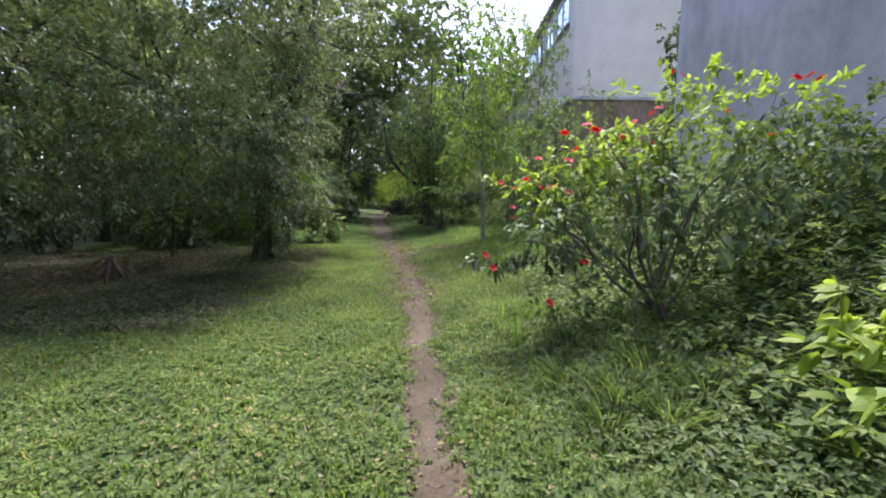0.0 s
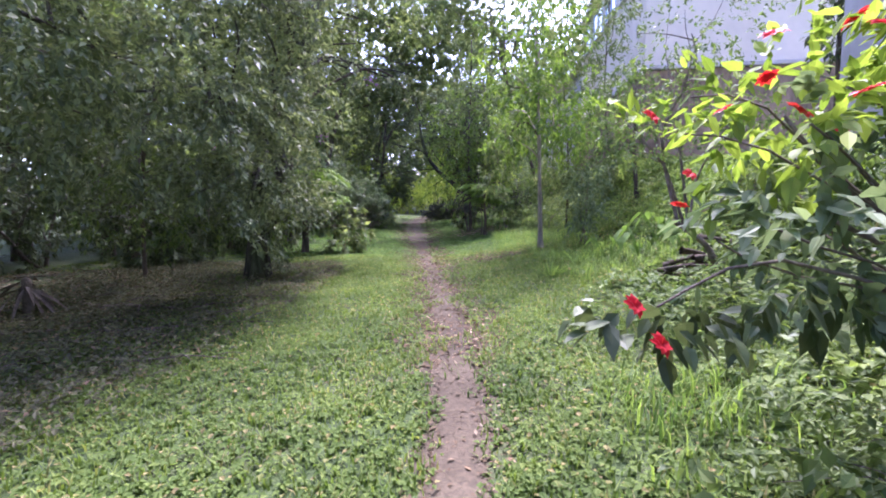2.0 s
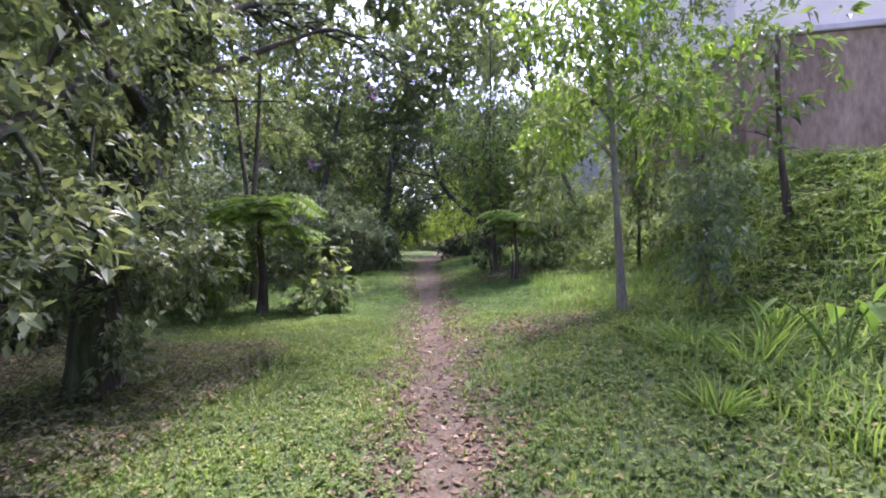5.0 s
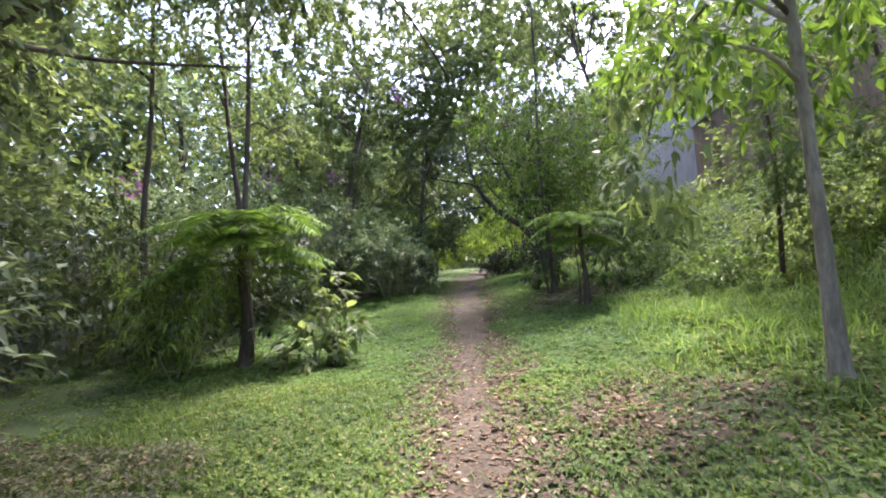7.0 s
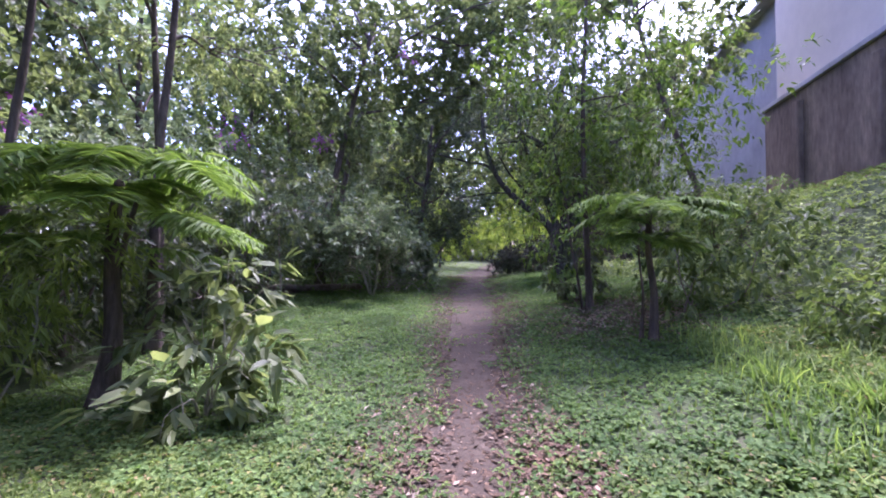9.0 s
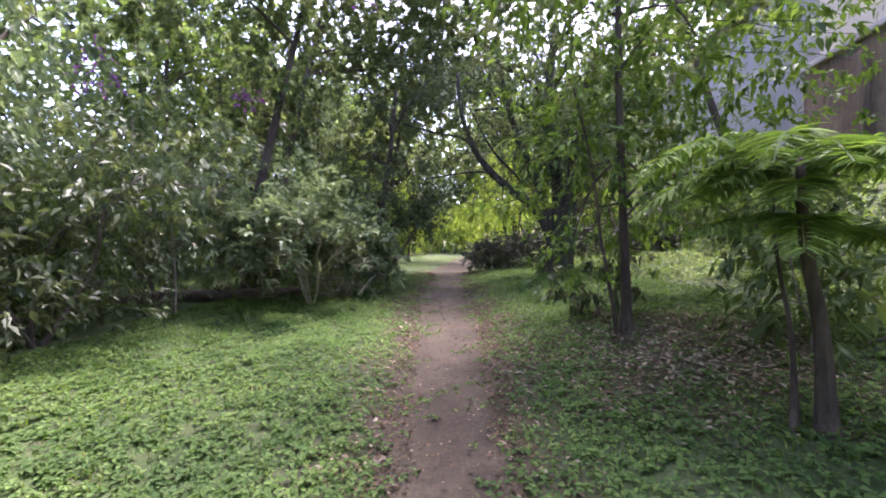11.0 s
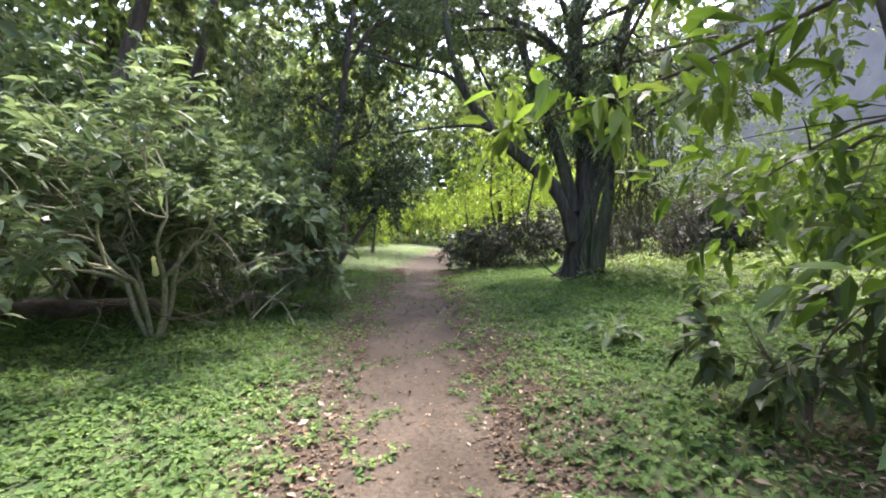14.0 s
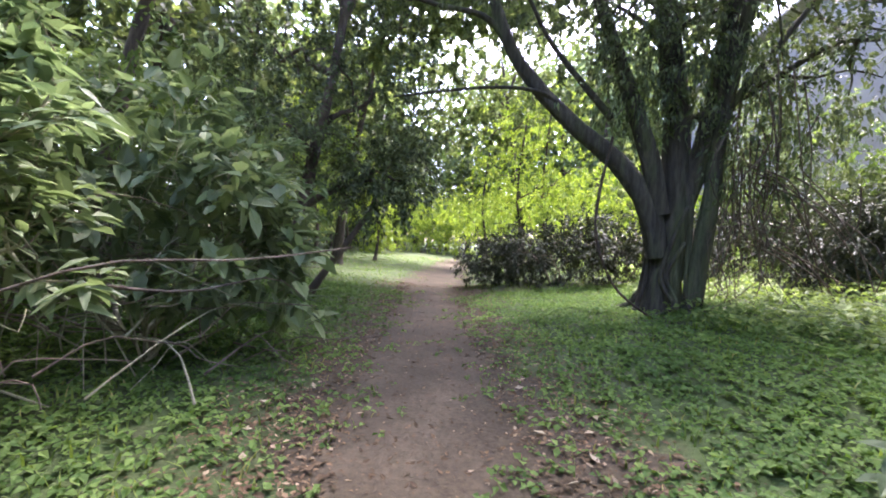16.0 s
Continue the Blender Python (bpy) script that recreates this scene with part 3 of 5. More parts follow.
# ---- trees beside the first stretch ----
g0 = on_ground(-4.65, 11.05)
L1 = tree("large_tree", "large leaning tree with ivy on its dark trunk and hanging foliage", 1,
          [g0, (-4.62, 11.2, 1.2), (-4.5, 11.6, 2.5), (-4.3, 12.1, 3.8), (-3.9, 12.6, 5.2), (-3.6, 13.0, 7.2)], 0.23, 0.12,
          [((-3.7, 8.2, 2.6), (1.2, 1.6, 1.3), 230), ((-3.5, 9.9, 3.2), (0.9, 1.2, 1.6), 210), ((-4.4, 9.2, 5.2), (2.0, 2.2, 1.6), 280),
           ((-2.9, 9.3, 5.6), (1.5, 2.0, 1.3), 180), ((-4.5, 11.3, 2.0), (0.3, 0.32, 1.1), 90), ((-4.7, 7.0, 3.2), (1.6, 1.5, 1.6), 240),
           ((-5.3, 7.2, 5.6), (2.4, 2.4, 1.6), 260), ((-3.4, 12.9, 7.4), (2.2, 2.0, 1.2), 50), ((-3.3, 8.6, 1.5), (0.7, 1.3, 0.6), 90), ((-3.4, 10.6, 5.0), (0.9, 0.9, 0.9), 70), ((-3.4, 13.6, 4.6), (0.7, 0.7, 0.35), 20), ((-2.4, 14.8, 4.6), (0.7, 0.7, 0.4), 20), ((-4.3, 14.2, 4.9), (0.8, 0.8, 0.5), 24), ((-4.6, 12.4, 5.2), (1.0, 0.9, 0.6), 30), ((-4.42, 11.9, 3.1), (0.3, 0.32, 1.0), 110), ((-4.1, 12.3, 4.4), (0.3, 0.3, 0.9), 60), ((-4.9, 12.0, 1.9), (0.4, 0.5, 0.6), 50), ((-4.22, 11.0, 0.75), (0.1, 0.15, 0.7), 24), ((-3.75, 11.2, 1.3), (0.4, 0.4, 0.4), 40)], 26, 0.09, 0.52, L_OLIVE, M_OLD, droop=0.3, twig=0.4, start=0.2, flat=0.7)


def own_limb(ob, pts, r0, r1, seed):
    o = np.array(ob.location)
    V, F = tube([tuple(np.array(p) - o) for p in pts], r0, r1, 8, 18, 0.07, 0, seed)
    piece("limb", mesh_of("limb", V, F, M_BARK), ob)


own_limb(L1, [(-4.45, 11.9, 3.0), (-4.1, 12.6, 3.7), (-3.6, 13.3, 4.3), (-2.9, 13.9, 4.7), (-2.3, 14.9, 4.5), (-1.9, 15.6, 3.8)], 0.06, 0.01, 3)
own_limb(L1, [(-4.3, 12.2, 3.9), (-4.6, 12.9, 4.5), (-4.4, 13.9, 5.3), (-3.6, 14.9, 5.7)], 0.05, 0.015, 4)
own_limb(L1, [(-4.5, 11.6, 2.6), (-4.9, 12.4, 3.3), (-4.9, 13.4, 3.6), (-4.2, 14.6, 3.9)], 0.045, 0.012, 5)
tree("large_tree", "broad dark tree whose crown hangs low over bare ground", 2,
     [on_ground(-8.4, 7.0), (-8.3, 7.1, 1.5), (-8.0, 6.8, 3.2), (-7.8, 6.8, 6.0)], 0.26, 0.1,
     [((-6.4, 5.2, 2.9), (1.5, 1.7, 1.5), 230), ((-7.4, 7.6, 3.0), (2.0, 2.0, 1.8), 240), ((-8.5, 4.6, 3.2), (2.0, 2.2, 1.7), 210),
      ((-6.4, 6.0, 5.4), (2.4, 2.6, 1.6), 260), ((-9.5, 8.5, 4.0), (2.2, 2.2, 2.4), 220), ((-8.5, 6.5, 7.2), (3.0, 3.0, 1.4), 200), ((-7.0, 9.6, 3.2), (1.6, 1.4, 1.8), 190), ((-10.0, 5.5, 2.4), (1.8, 2.2, 1.8), 160)],
     20, 0.105, 0.52, L_OLIVE, droop=0.3, twig=0.4, start=0.3, flat=0.7)
tree("large_tree", "tall tree with fine small leaves arching over the path", 3,
     [on_ground(-10.4, 14.6), (-10.1, 14.6, 2.5), (-9.2, 14.6, 5.0), (-7.4, 14.5, 8.5)], 0.17, 0.06,
     [((-6.6, 14.0, 7.0), (2.2, 2.2, 1.5), 150), ((-7.8, 12.5, 9.0), (2.4, 2.4, 1.4), 150), ((-8.6, 11.6, 4.4), (2.0, 2.0, 1.9), 150), ((-5.0, 15.6, 8.2), (2.0, 2.0, 1.2), 150), ((-3.6, 17.4, 9.4), (2.0, 2.0, 1.1), 140), ((-5.4, 18.0, 7.4), (1.6, 1.5, 0.8), 90), ((-2.6, 15.3, 6.2), (1.1, 1.1, 0.7), 50), ((-5.6, 12.6, 9.2), (2, 2, 1.2), 110)],
     40, 0.13, 0.56, L_CANOPY, droop=0.2, flat=0.75, start=0.4)
tree("large_tree", "tall airy tree with light leaves arching over the path", 4,
     [on_ground(-9.2, 26.0), (-8.9, 26.0, 2.5), (-8.4, 26.3, 5.0), (-7.4, 26.8, 9.4)], 0.17, 0.06,
     [((-8.0, 25.6, 8.0), (1.8, 2.0, 1.4), 140), ((-8.6, 26.8, 6.0), (1.6, 2.0, 1.4), 130), ((-9.4, 24.4, 9.6), (2.0, 2.2, 1.4), 130), ((-8.0, 28.6, 10.0), (2.0, 2.2, 1.4), 140), ((-9.0, 22.6, 6.6), (1.7, 1.8, 1.3), 110), ((-8.4, 27.0, 12.2), (2.4, 2.4, 1.3), 130)],
     40, 0.13, 0.56, L_CANOPY, droop=0.2, flat=0.75, start=0.4)
tree("large_tree", "tall tree whose fine crown closes over the path", 5,
     [on_ground(2.9, 26.2), (2.6, 26.2, 2.5), (1.8, 26.2, 5.0), (0.6, 26.0, 9.0)], 0.12, 0.05,
     [((2.4, 26.6, 7.0), (1.7, 1.7, 1.3), 120), ((0.2, 27.4, 9.8), (2.0, 2.0, 1.3), 130), ((3.0, 25.4, 9.0), (1.8, 1.8, 1.3), 110), ((0.4, 26.4, 9.8), (2.4, 2.4, 1.2), 120), ((1.6, 25.0, 11.4), (2.2, 2.0, 1.3), 110), ((-1.6, 25.6, 11.0), (2.2, 2.0, 1.2), 130), ((-3.2, 26.6, 11.8), (2.0, 2.0, 1.4), 130), ((-0.6, 26.0, 13.4), (2.6, 2.4, 1.3), 130)],
     40, 0.13, 0.56, L_CANOPY, droop=0.2, flat=0.75, start=0.45)
tree("large_tree", "tall tree closing the view above the path", 6,
     [on_ground(-9.2, 37.0), (-9.0, 37.0, 2.5), (-8.5, 37.0, 5.5), (-7.6, 37.0, 10.0)], 0.2, 0.06,
     [((-7.6, 36.0, 8.0), (2.6, 2.4, 1.6), 130), ((-5.6, 37.0, 9.6), (2.6, 2.6, 1.5), 130), ((-9.6, 37.6, 6.6), (2.4, 2.4, 1.7), 120), ((-6.0, 36.0, 11.8), (2.6, 2.4, 1.4), 120), ((-3.8, 37.4, 9.8), (2.4, 2.2, 1.4), 110), ((-3.0, 37.8, 13.0), (3.0, 2.4, 1.6), 110), ((-8.6, 34.0, 9.8), (2.6, 2.6, 1.3), 110), ((-4.2, 35.0, 13.4), (2.4, 2.2, 1.5), 140), ((-1.4, 35.4, 13.8), (2.4, 2.2, 1.5), 140), ((-6.8, 35.0, 14.4), (2.4, 2.2, 1.5), 140), ((-2.8, 36.0, 16.4), (3.0, 2.4, 1.6), 150)],
     40, 0.22, 0.56, L_CANOPY, droop=0.2, flat=0.75, start=0.4)
tree("large_tree", "tall tree closing the view above the path", 7,
     [on_ground(-2.6, 44.0), (-2.7, 44.0, 2.5), (-3.2, 44.0, 5.5), (-4.0, 44.0, 10.0)], 0.2, 0.06,
     [((-3.6, 44.0, 7.0), (2.6, 2.4, 1.6), 120), ((-5.6, 45.0, 9.6), (3.0, 2.6, 1.6), 130), ((-1.6, 43.6, 8.6), (2.6, 2.4, 1.7), 120), ((-7.4, 46.0, 7.4), (2.4, 2.2, 1.4), 110), ((-4.6, 44.0, 12.6), (3.2, 2.6, 1.6), 120), ((-8.4, 45.0, 12.0), (3.0, 2.6, 1.6), 110), ((-1.0, 44.0, 12.4), (3.0, 2.6, 1.6), 110)],
     40, 0.18, 0.56, L_CANOPY, droop=0.2, flat=0.75, start=0.4)

tree("large_tree", "tall tree with a fine airy crown over the path", 8,
     [on_ground(-10.2, 29.0), (-10.0, 29.0, 3.0), (-9.4, 29.2, 6.0), (-8.4, 29.5, 10.0)], 0.18, 0.06,
     [((-8.0, 30.6, 8.6), (2.0, 2.0, 1.4), 150), ((-6.2, 32.2, 10.4), (2.4, 2.2, 1.5), 160), ((-4.0, 32.6, 11.4), (2.4, 2.2, 1.4), 150), ((-5.4, 33.4, 8.6), (2.0, 1.8, 1.2), 130), ((-8.8, 30.0, 11.6), (2.4, 2.4, 1.4), 140), ((-1.8, 33.6, 12.0), (2.4, 2.2, 1.3), 130), ((-6.4, 32.0, 13.4), (2.8, 2.4, 1.4), 140)],
     40, 0.15, 0.54, L_CANOPY, droop=0.2, flat=0.75, start=0.4)
tree("small_tree", "light green young tree under the leaning tree", 10, [on_ground(-6.7, 10.6), (-6.5, 10.4, 0.8), (-6.1, 10.0, 1.5), (-5.7, 9.6, 2.2)], 0.04, 0.02,
     [((-4.9, 9.0, 1.7), (0.7, 0.7, 0.45), 60), ((-5.6, 9.6, 2.3), (0.8, 0.8, 0.5), 60), ((-4.4, 8.7, 1.0), (0.5, 0.5, 0.35), 36), ((-6.2, 9.4, 1.3), (0.7, 0.7, 0.5), 44)], 12, 0.09, 0.5, L_MID, M_BARK, 0.4, 0.3, start=0.3, flare=0.01, flat=0.75)


def blossom(x, y, z, n, seed):
    ob = root("blossom_spray", "spray of purple blossom high among the leaves", "blossom", "purple blossom", (x, y, z))
    V, F = sprays(np.random.default_rng(seed), [((0, 0, 0), (0.4, 0.4, 0.45), n)], 7, 0.07, 0.7, 0.15, 0.2, 0.6, False, 0.6)
    tagged(piece("petal_cluster", mesh_of("petal_cluster", V, F, L_PURPLE, False), ob), kind="stuff")


for i, (x, y, z, n) in enumerate(((-6.4, 27.4, 8.4, 16), (-8.6, 25.4, 5.0, 22), (-9.2, 22.0, 4.4, 26), (-9.6, 17.6, 3.6, 18))):
    blossom(x, y, z, n, 400 + i)

# shrub with red flowers beside the path


def flower_mesh():
    rng = np.random.default_rng(5)
    P = np.zeros((11, 3))
    a = np.linspace(0, 6.28, 11)
    D = np.stack([np.cos(a), np.sin(a), 0.25 + 0.3 * rng.random(11)], -1)
    L = 0.04 + 0.022 * rng.random(11)
    V, F = leaf_arrays(rng, P, D, L, L * 0.62, "full", 0.3, 0.9)
    return mesh_of("flower", V, F, L_RED, False)


FLOWER = flower_mesh()


def red_shrub(x, y, seed):
    rng = np.random.default_rng(seed)
    base = on_ground(x, y)
    off = np.array(base)
    ob = root("flowering_shrub", "spreading shrub with yellow-green tops and red flowers", "shrub", at=base)
    dark = [((1.9, 4.6, 1.45), (0.7, 0.75, 0.5), 60), ((2.6, 4.5, 1.5), (0.8, 0.8, 0.6), 60), ((1.2, 4.7, 1.15), (0.5, 0.55, 0.4), 45), ((3.2, 4.3, 1.6), (0.6, 0.7, 0.6), 60), ((2.3, 5.2, 1.0), (0.9, 0.6, 0.5), 60)]
    top = [((1.15, 4.95, 1.6), (0.55, 0.5, 0.28), 40), ((1.75, 4.7, 1.95), (0.6, 0.6, 0.28), 40), ((2.4, 4.6, 2.35), (0.55, 0.6, 0.35), 38), ((3.1, 4.4, 2.3), (0.5, 0.55, 0.35), 30), ((2.0, 5.3, 2.0), (0.6, 0.5, 0.3), 35)]
    for i, (c, r, k) in enumerate(dark + top):
        e = np.array(c) - off
        s = np.array([rng.normal() * 0.1, rng.normal() * 0.1, 0])
        got = [tube(bow(s, e, rng, 0.1), 0.022, 0.008, 6, 10, 0.06, 0.01, seed + i)]
        for _ in range(4):
            got.append(tube(bow(s + (e - s) * 0.6, e + unit(rng.normal(size=3)) * np.array(r) * 0.9, rng, 0.05), 0.009, 0.004, 4, 6))
        V, F = join(got)
        piece("stem", mesh_of("stem", V, F, M_DEAD), ob)
    V, F = sprays(rng, [(np.array(c) - off, r, k) for c, r, k in dark], 11, 0.095, 0.5, 0.2, 0.5, 0.5, True, 0.7)
    piece("foliage", mesh_of("foliage", V, F, L_GREY, False), ob, "dull green leaves")
    V, F = sprays(rng, [(np.array(c) - off, r, k) for c, r, k in top], 12, 0.1, 0.45, 0.22, 0.15, 0.5, True, 0.8)
    piece("top_foliage", mesh_of("top_foliage", V, F, L_YELLOW, False), ob, "yellow-green leaves at the top")
    for c, r, k in top + dark[2:3]:
        for _ in range(5):
            d = unit(rng.normal(size=3) + np.array([-0.5, -0.4, 0.5]))
            p = np.array(c) - off + d * np.array(r) * 1.1
            piece("flower", FLOWER, ob, "", pose(p[0], p[1], p[2], rng.uniform(-40, 40), rng.uniform(-40, 40), rng.uniform(0, 360)) @ Matrix.Scale(rng.uniform(0.7, 1.2), 4))
    for p in ((0.42, 4.55, 0.85), (0.5, 4.5, 0.72), (0.95, 3.9, 0.5), (0.62, 5.0, 1.62)):
        q = np.array(p) - off
        piece("flower", FLOWER, ob, "", pose(q[0], q[1], q[2], 50, 0, 40))
    # a low twig that reaches out towards the path
    V, F = sprays(rng, [(np.array((0.55, 4.55, 0.82)) - off, (0.2, 0.2, 0.1), 11), (np.array((1.0, 4.4, 0.9)) - off, (0.28, 0.28, 0.12), 9)], 6, 0.1, 0.55, 0.15, 0.6, 0.5, True, 0.6)
    piece("foliage", mesh_of("foliage", V, F, L_DARK, False), ob)
    V, F = tube(bow((0, 0, 0.3), np.array((0.5, 4.55, 0.85)) - off, rng, 0.1), 0.014, 0.005, 5, 10)
    piece("stem", mesh_of("stem", V, F, M_DEAD), ob)
    return ob


red_shrub(2.35, 4.6, 21)


def leafy_shrub(name, label, seed, x, y, blobs, per, leaf, wide, mat, stem=M_DEAD, droop=0.5, twig=0.25, fine=True, flat=0.6, r=0.018, subs=3, group="", shell=0.5):
    """A shrub: stems fanning from the ground to each leafy mass. Blobs are given from the foot of the shrub."""
    rng = np.random.default_rng(seed)
    ob = root(name, label, "shrub", group, on_ground(x, y, 0.03))
    for i, (c, rr, k) in enumerate(blobs):
        e, s = np.array(c, float), np.array([rng.normal() * 0.07, rng.normal() * 0.07, 0])
        mid = bow(s, e, rng, 0.12)
        got = [tube(mid, r * (0.8 + 0.4 * rng.random()), r * 0.35, 6, 10, 0.06, r * 0.4, seed + i)]
        C = spline(mid, 10)
        for _ in range(subs):
            got.append(tube(bow(C[rng.integers(3, 9)], e + unit(rng.normal(size=3)) * np.array(rr) * 0.95, rng, 0.08), r * 0.45, r * 0.18, 5, 7))
        V, F = join(got)
        piece("stem", mesh_of("stem", V, F, stem), ob)
    V, F = sprays(rng, blobs, per, leaf, wide, twig, droop, shell, fine, flat)
    piece("foliage", mesh_of("foliage", V, F, mat, False), ob)
    return ob


leafy_shrub("leafy_plant", "bright yellow-green plant with broad lobed leaves", 31, 2.3, 1.8, [((0, 0, 0.42), (0.45, 0.45, 0.25), 16), ((0.3, 0.5, 0.62), (0.4, 0.4, 0.25), 14), ((-0.1, -0.4, 0.3), (0.4, 0.3, 0.2), 10), ((0.6, -0.1, 0.75), (0.4, 0.4, 0.25), 12)],
            8, 0.15, 0.55, L_YELLOW, M_STEM, 0.4, 0.2, True, 0.8, 0.01)
leafy_shrub("bramble", "tangled dark low shrub under the flowering bush", 32, 1.9, 4.2, [((0, 0, 0.3), (0.9, 0.7, 0.3), 90), ((0.9, 0.1, 0.4), (0.7, 0.7, 0.35), 70), ((-0.6, 0.3, 0.2), (0.5, 0.6, 0.2), 40), ((0.3, -0.9, 0.25), (0.7, 0.5, 0.2), 50)], 9, 0.07, 0.6, L_MID, M_DEAD, 0.4, 0.2, False, 0.7, 0.008)
leafy_shrub("shrub", "dense green shrub on the bank", 33, 4.1, 5.4, [((0, 0, 0.4), (0.7, 0.8, 0.4), 90), ((0.3, 1.2, 0.6), (0.7, 0.9, 0.5), 90), ((0.2, -1.2, 0.5), (0.7, 0.8, 0.4), 80)], 9, 0.1, 0.55, L_MID, M_DEAD, 0.5, 0.25, False, 0.6, 0.012)
leafy_shrub("shrub", "dense green shrub on the bank", 34, 3.6, 7.9, [((0, 0, 0.5), (0.8, 1.0, 0.5), 100), ((0.4, 1.4, 0.8), (0.8, 1.0, 0.6), 100)], 9, 0.1, 0.55, L_MID, M_DEAD, 0.5, 0.25, False, 0.6, 0.012)
tree("small_tree", "bare-stemmed small tree with sparse fine leaves", 35, [on_ground(2.72, 8.45), (2.66, 8.42, 0.5), (2.5, 8.38, 0.75), (2.12, 8.33, 1.02)], 0.05, 0.026,
     [((1.55, 8.3, 2.15), (0.5, 0.6, 0.45), 60), ((2.2, 8.4, 2.5), (0.6, 0.6, 0.5), 60), ((2.9, 8.6, 2.3), (0.6, 0.7, 0.5), 70), ((2.4, 8.7, 3.3), (0.9, 0.9, 0.5), 70), ((3.2, 8.6, 1.5), (0.5, 0.5, 0.3), 40)], 12, 0.055, 0.5, L_MID, M_DEAD, 0.3, 0.2, start=0.3, limb_r=0.4, flare=0.015, subs=5)

tree("small_tree", "dark ivy-clad thin tree at the corner of the grey house", 36, [on_ground(5.6, 10.75), (5.6, 10.75, 3.0), (5.55, 10.75, 4.4), (5.5, 10.75, 5.6)], 0.05, 0.02,
     [((5.5, 10.75, 4.0), (0.3, 0.3, 0.7), 40), ((5.45, 10.75, 5.2), (0.3, 0.3, 0.7), 40)], 12, 0.11, 0.5, L_DARK, M_BARK, 0.5, 0.2, start=0.3)

# ---- sapling and thicket in the middle stretch ----
SAP = tree("sapling", "slender pale-barked sapling forking above head height", 41, [on_ground(1.25, 13.8), (1.23, 13.8, 1.0), (1.21, 13.8, 2.0), (1.18, 13.8, 3.2), (1.1, 13.8, 5.2)], 0.066, 0.03,
     [((0.56, 13.10, 3.9), (0.9, 0.9, 0.9), 70), ((1.56, 13.50, 3.8), (0.9, 0.9, 0.9), 70), ((1.06, 13.50, 5.3), (1.3, 1.3, 1.1), 110), ((1.76, 13.00, 2.9), (0.6, 0.6, 0.5), 30), ((0.36, 13.80, 2.9), (0.5, 0.5, 0.4), 22), ((1.36, 14.00, 6.6), (1.3, 1.3, 0.9), 80), ((1.86, 14.00, 3.1), (0.6, 0.6, 0.6), 28), ((1.66, 14.60, 2.9), (0.6, 0.6, 0.5), 28), ((1.21, 15.20, 3.2), (0.7, 0.7, 0.6), 40), ((0.66, 15.40, 3.7), (0.6, 0.6, 0.6), 36)],
     12, 0.13, 0.42, L_LEAFY, M_BARK_PALE, 0.5, 0.35, start=0.38, limb_r=0.42, flare=0.03)
V, F = sprays(np.random.default_rng(45), [(np.array(c) - np.array(SAP.location), r, k) for c, r, k in (((0.15, 14.0, 2.0), (0.3, 0.35, 0.5), 16), ((0.35, 14.2, 2.8), (0.45, 0.45, 0.5), 18), ((0.75, 14.3, 3.3), (0.6, 0.6, 0.5), 20))], 10, 0.12, 0.4, 0.3, 0.8, 0.5, True, 0.6)
piece("drooping_foliage", mesh_of("drooping_foliage", V, F, L_CANOPY, False), SAP, "grey-green drooping leaves")
own_limb(SAP, [(1.19, 13.8, 2.9), (0.85, 13.8, 3.25), (0.45, 14.2, 2.95), (0.15, 14.0, 2.2)], 0.022, 0.006, 46)
for i, (x, y, h, m) in enumerate(((3.6, 16.7, 8.0, L_CANOPY), (2.5, 17.3, 8.4, L_CANOPY))):
    tree("tree", "dense grey-green tree standing on the bank", 47 + i, [on_ground(x, y), (x + 0.05, y, 2.6), (x - 0.1, y + 0.1, h * 0.6), (x, y, h * 0.95)], 0.035, 0.015,
         [((x - 0.1, y - 0.3, 2.4), (0.7, 0.6, 0.6), 90), ((x + 0.2, y - 0.2, 1.5), (0.7, 0.6, 0.5), 80), ((x - 0.2, y - 0.3, 3.6), (0.7, 0.7, 0.6), 60), ((x + 0.4, y + 0.2, 4.6), (0.9, 0.9, 0.8), 60), ((x - 0.4, y, 5.6), (0.9, 0.9, 0.8), 60), ((x + 0.2, y + 0.1, 6.9), (1.1, 1.0, 0.9), 60), ((x - 0.2, y, 8.0), (1.0, 1.0, 0.8), 40)],
         18, 0.1, 0.5, m, M_BARK, 0.35, 0.35, start=0.15, limb_r=0.4, flare=0.015)
leafy_shrub("shrub", "tall shrub overgrown with pale climbing leaves", 42, 2.15, 13.3, [((0, -0.1, 1.0), (0.4, 0.45, 0.7), 90), ((0.15, 0.1, 1.6), (0.45, 0.45, 0.4), 70)], 10, 0.09, 0.5, L_GREY, M_DEAD, 0.6, 0.3, False, 0.5, 0.02)
leafy_shrub("shrub", "low green bushy shrub at the foot of the bank", 43, 2.0, 18.0, [((-0.2, -0.1, 0.4), (0.7, 0.7, 0.35), 70), ((0.3, 0.3, 0.6), (0.7, 0.7, 0.35), 70)], 14, 0.1, 0.48, L_MID, M_DEAD, 0.4, 0.3, False, 0.65, 0.02, 3)
tree("tree", "young broad-leaved tree on the bank", 44, [on_ground(3.6, 14.0), (3.55, 14.0, 1.9), (3.5, 14.0, 2.6), (3.5, 14.0, 4.0)], 0.06, 0.025,
     [((3.2, 14.1, 2.7), (0.6, 0.7, 0.45), 36), ((3.6, 14.0, 4.0), (0.9, 0.9, 0.7), 44)], 9, 0.15, 0.42, L_MID, M_BARK, 0.5, 0.3, start=0.3)


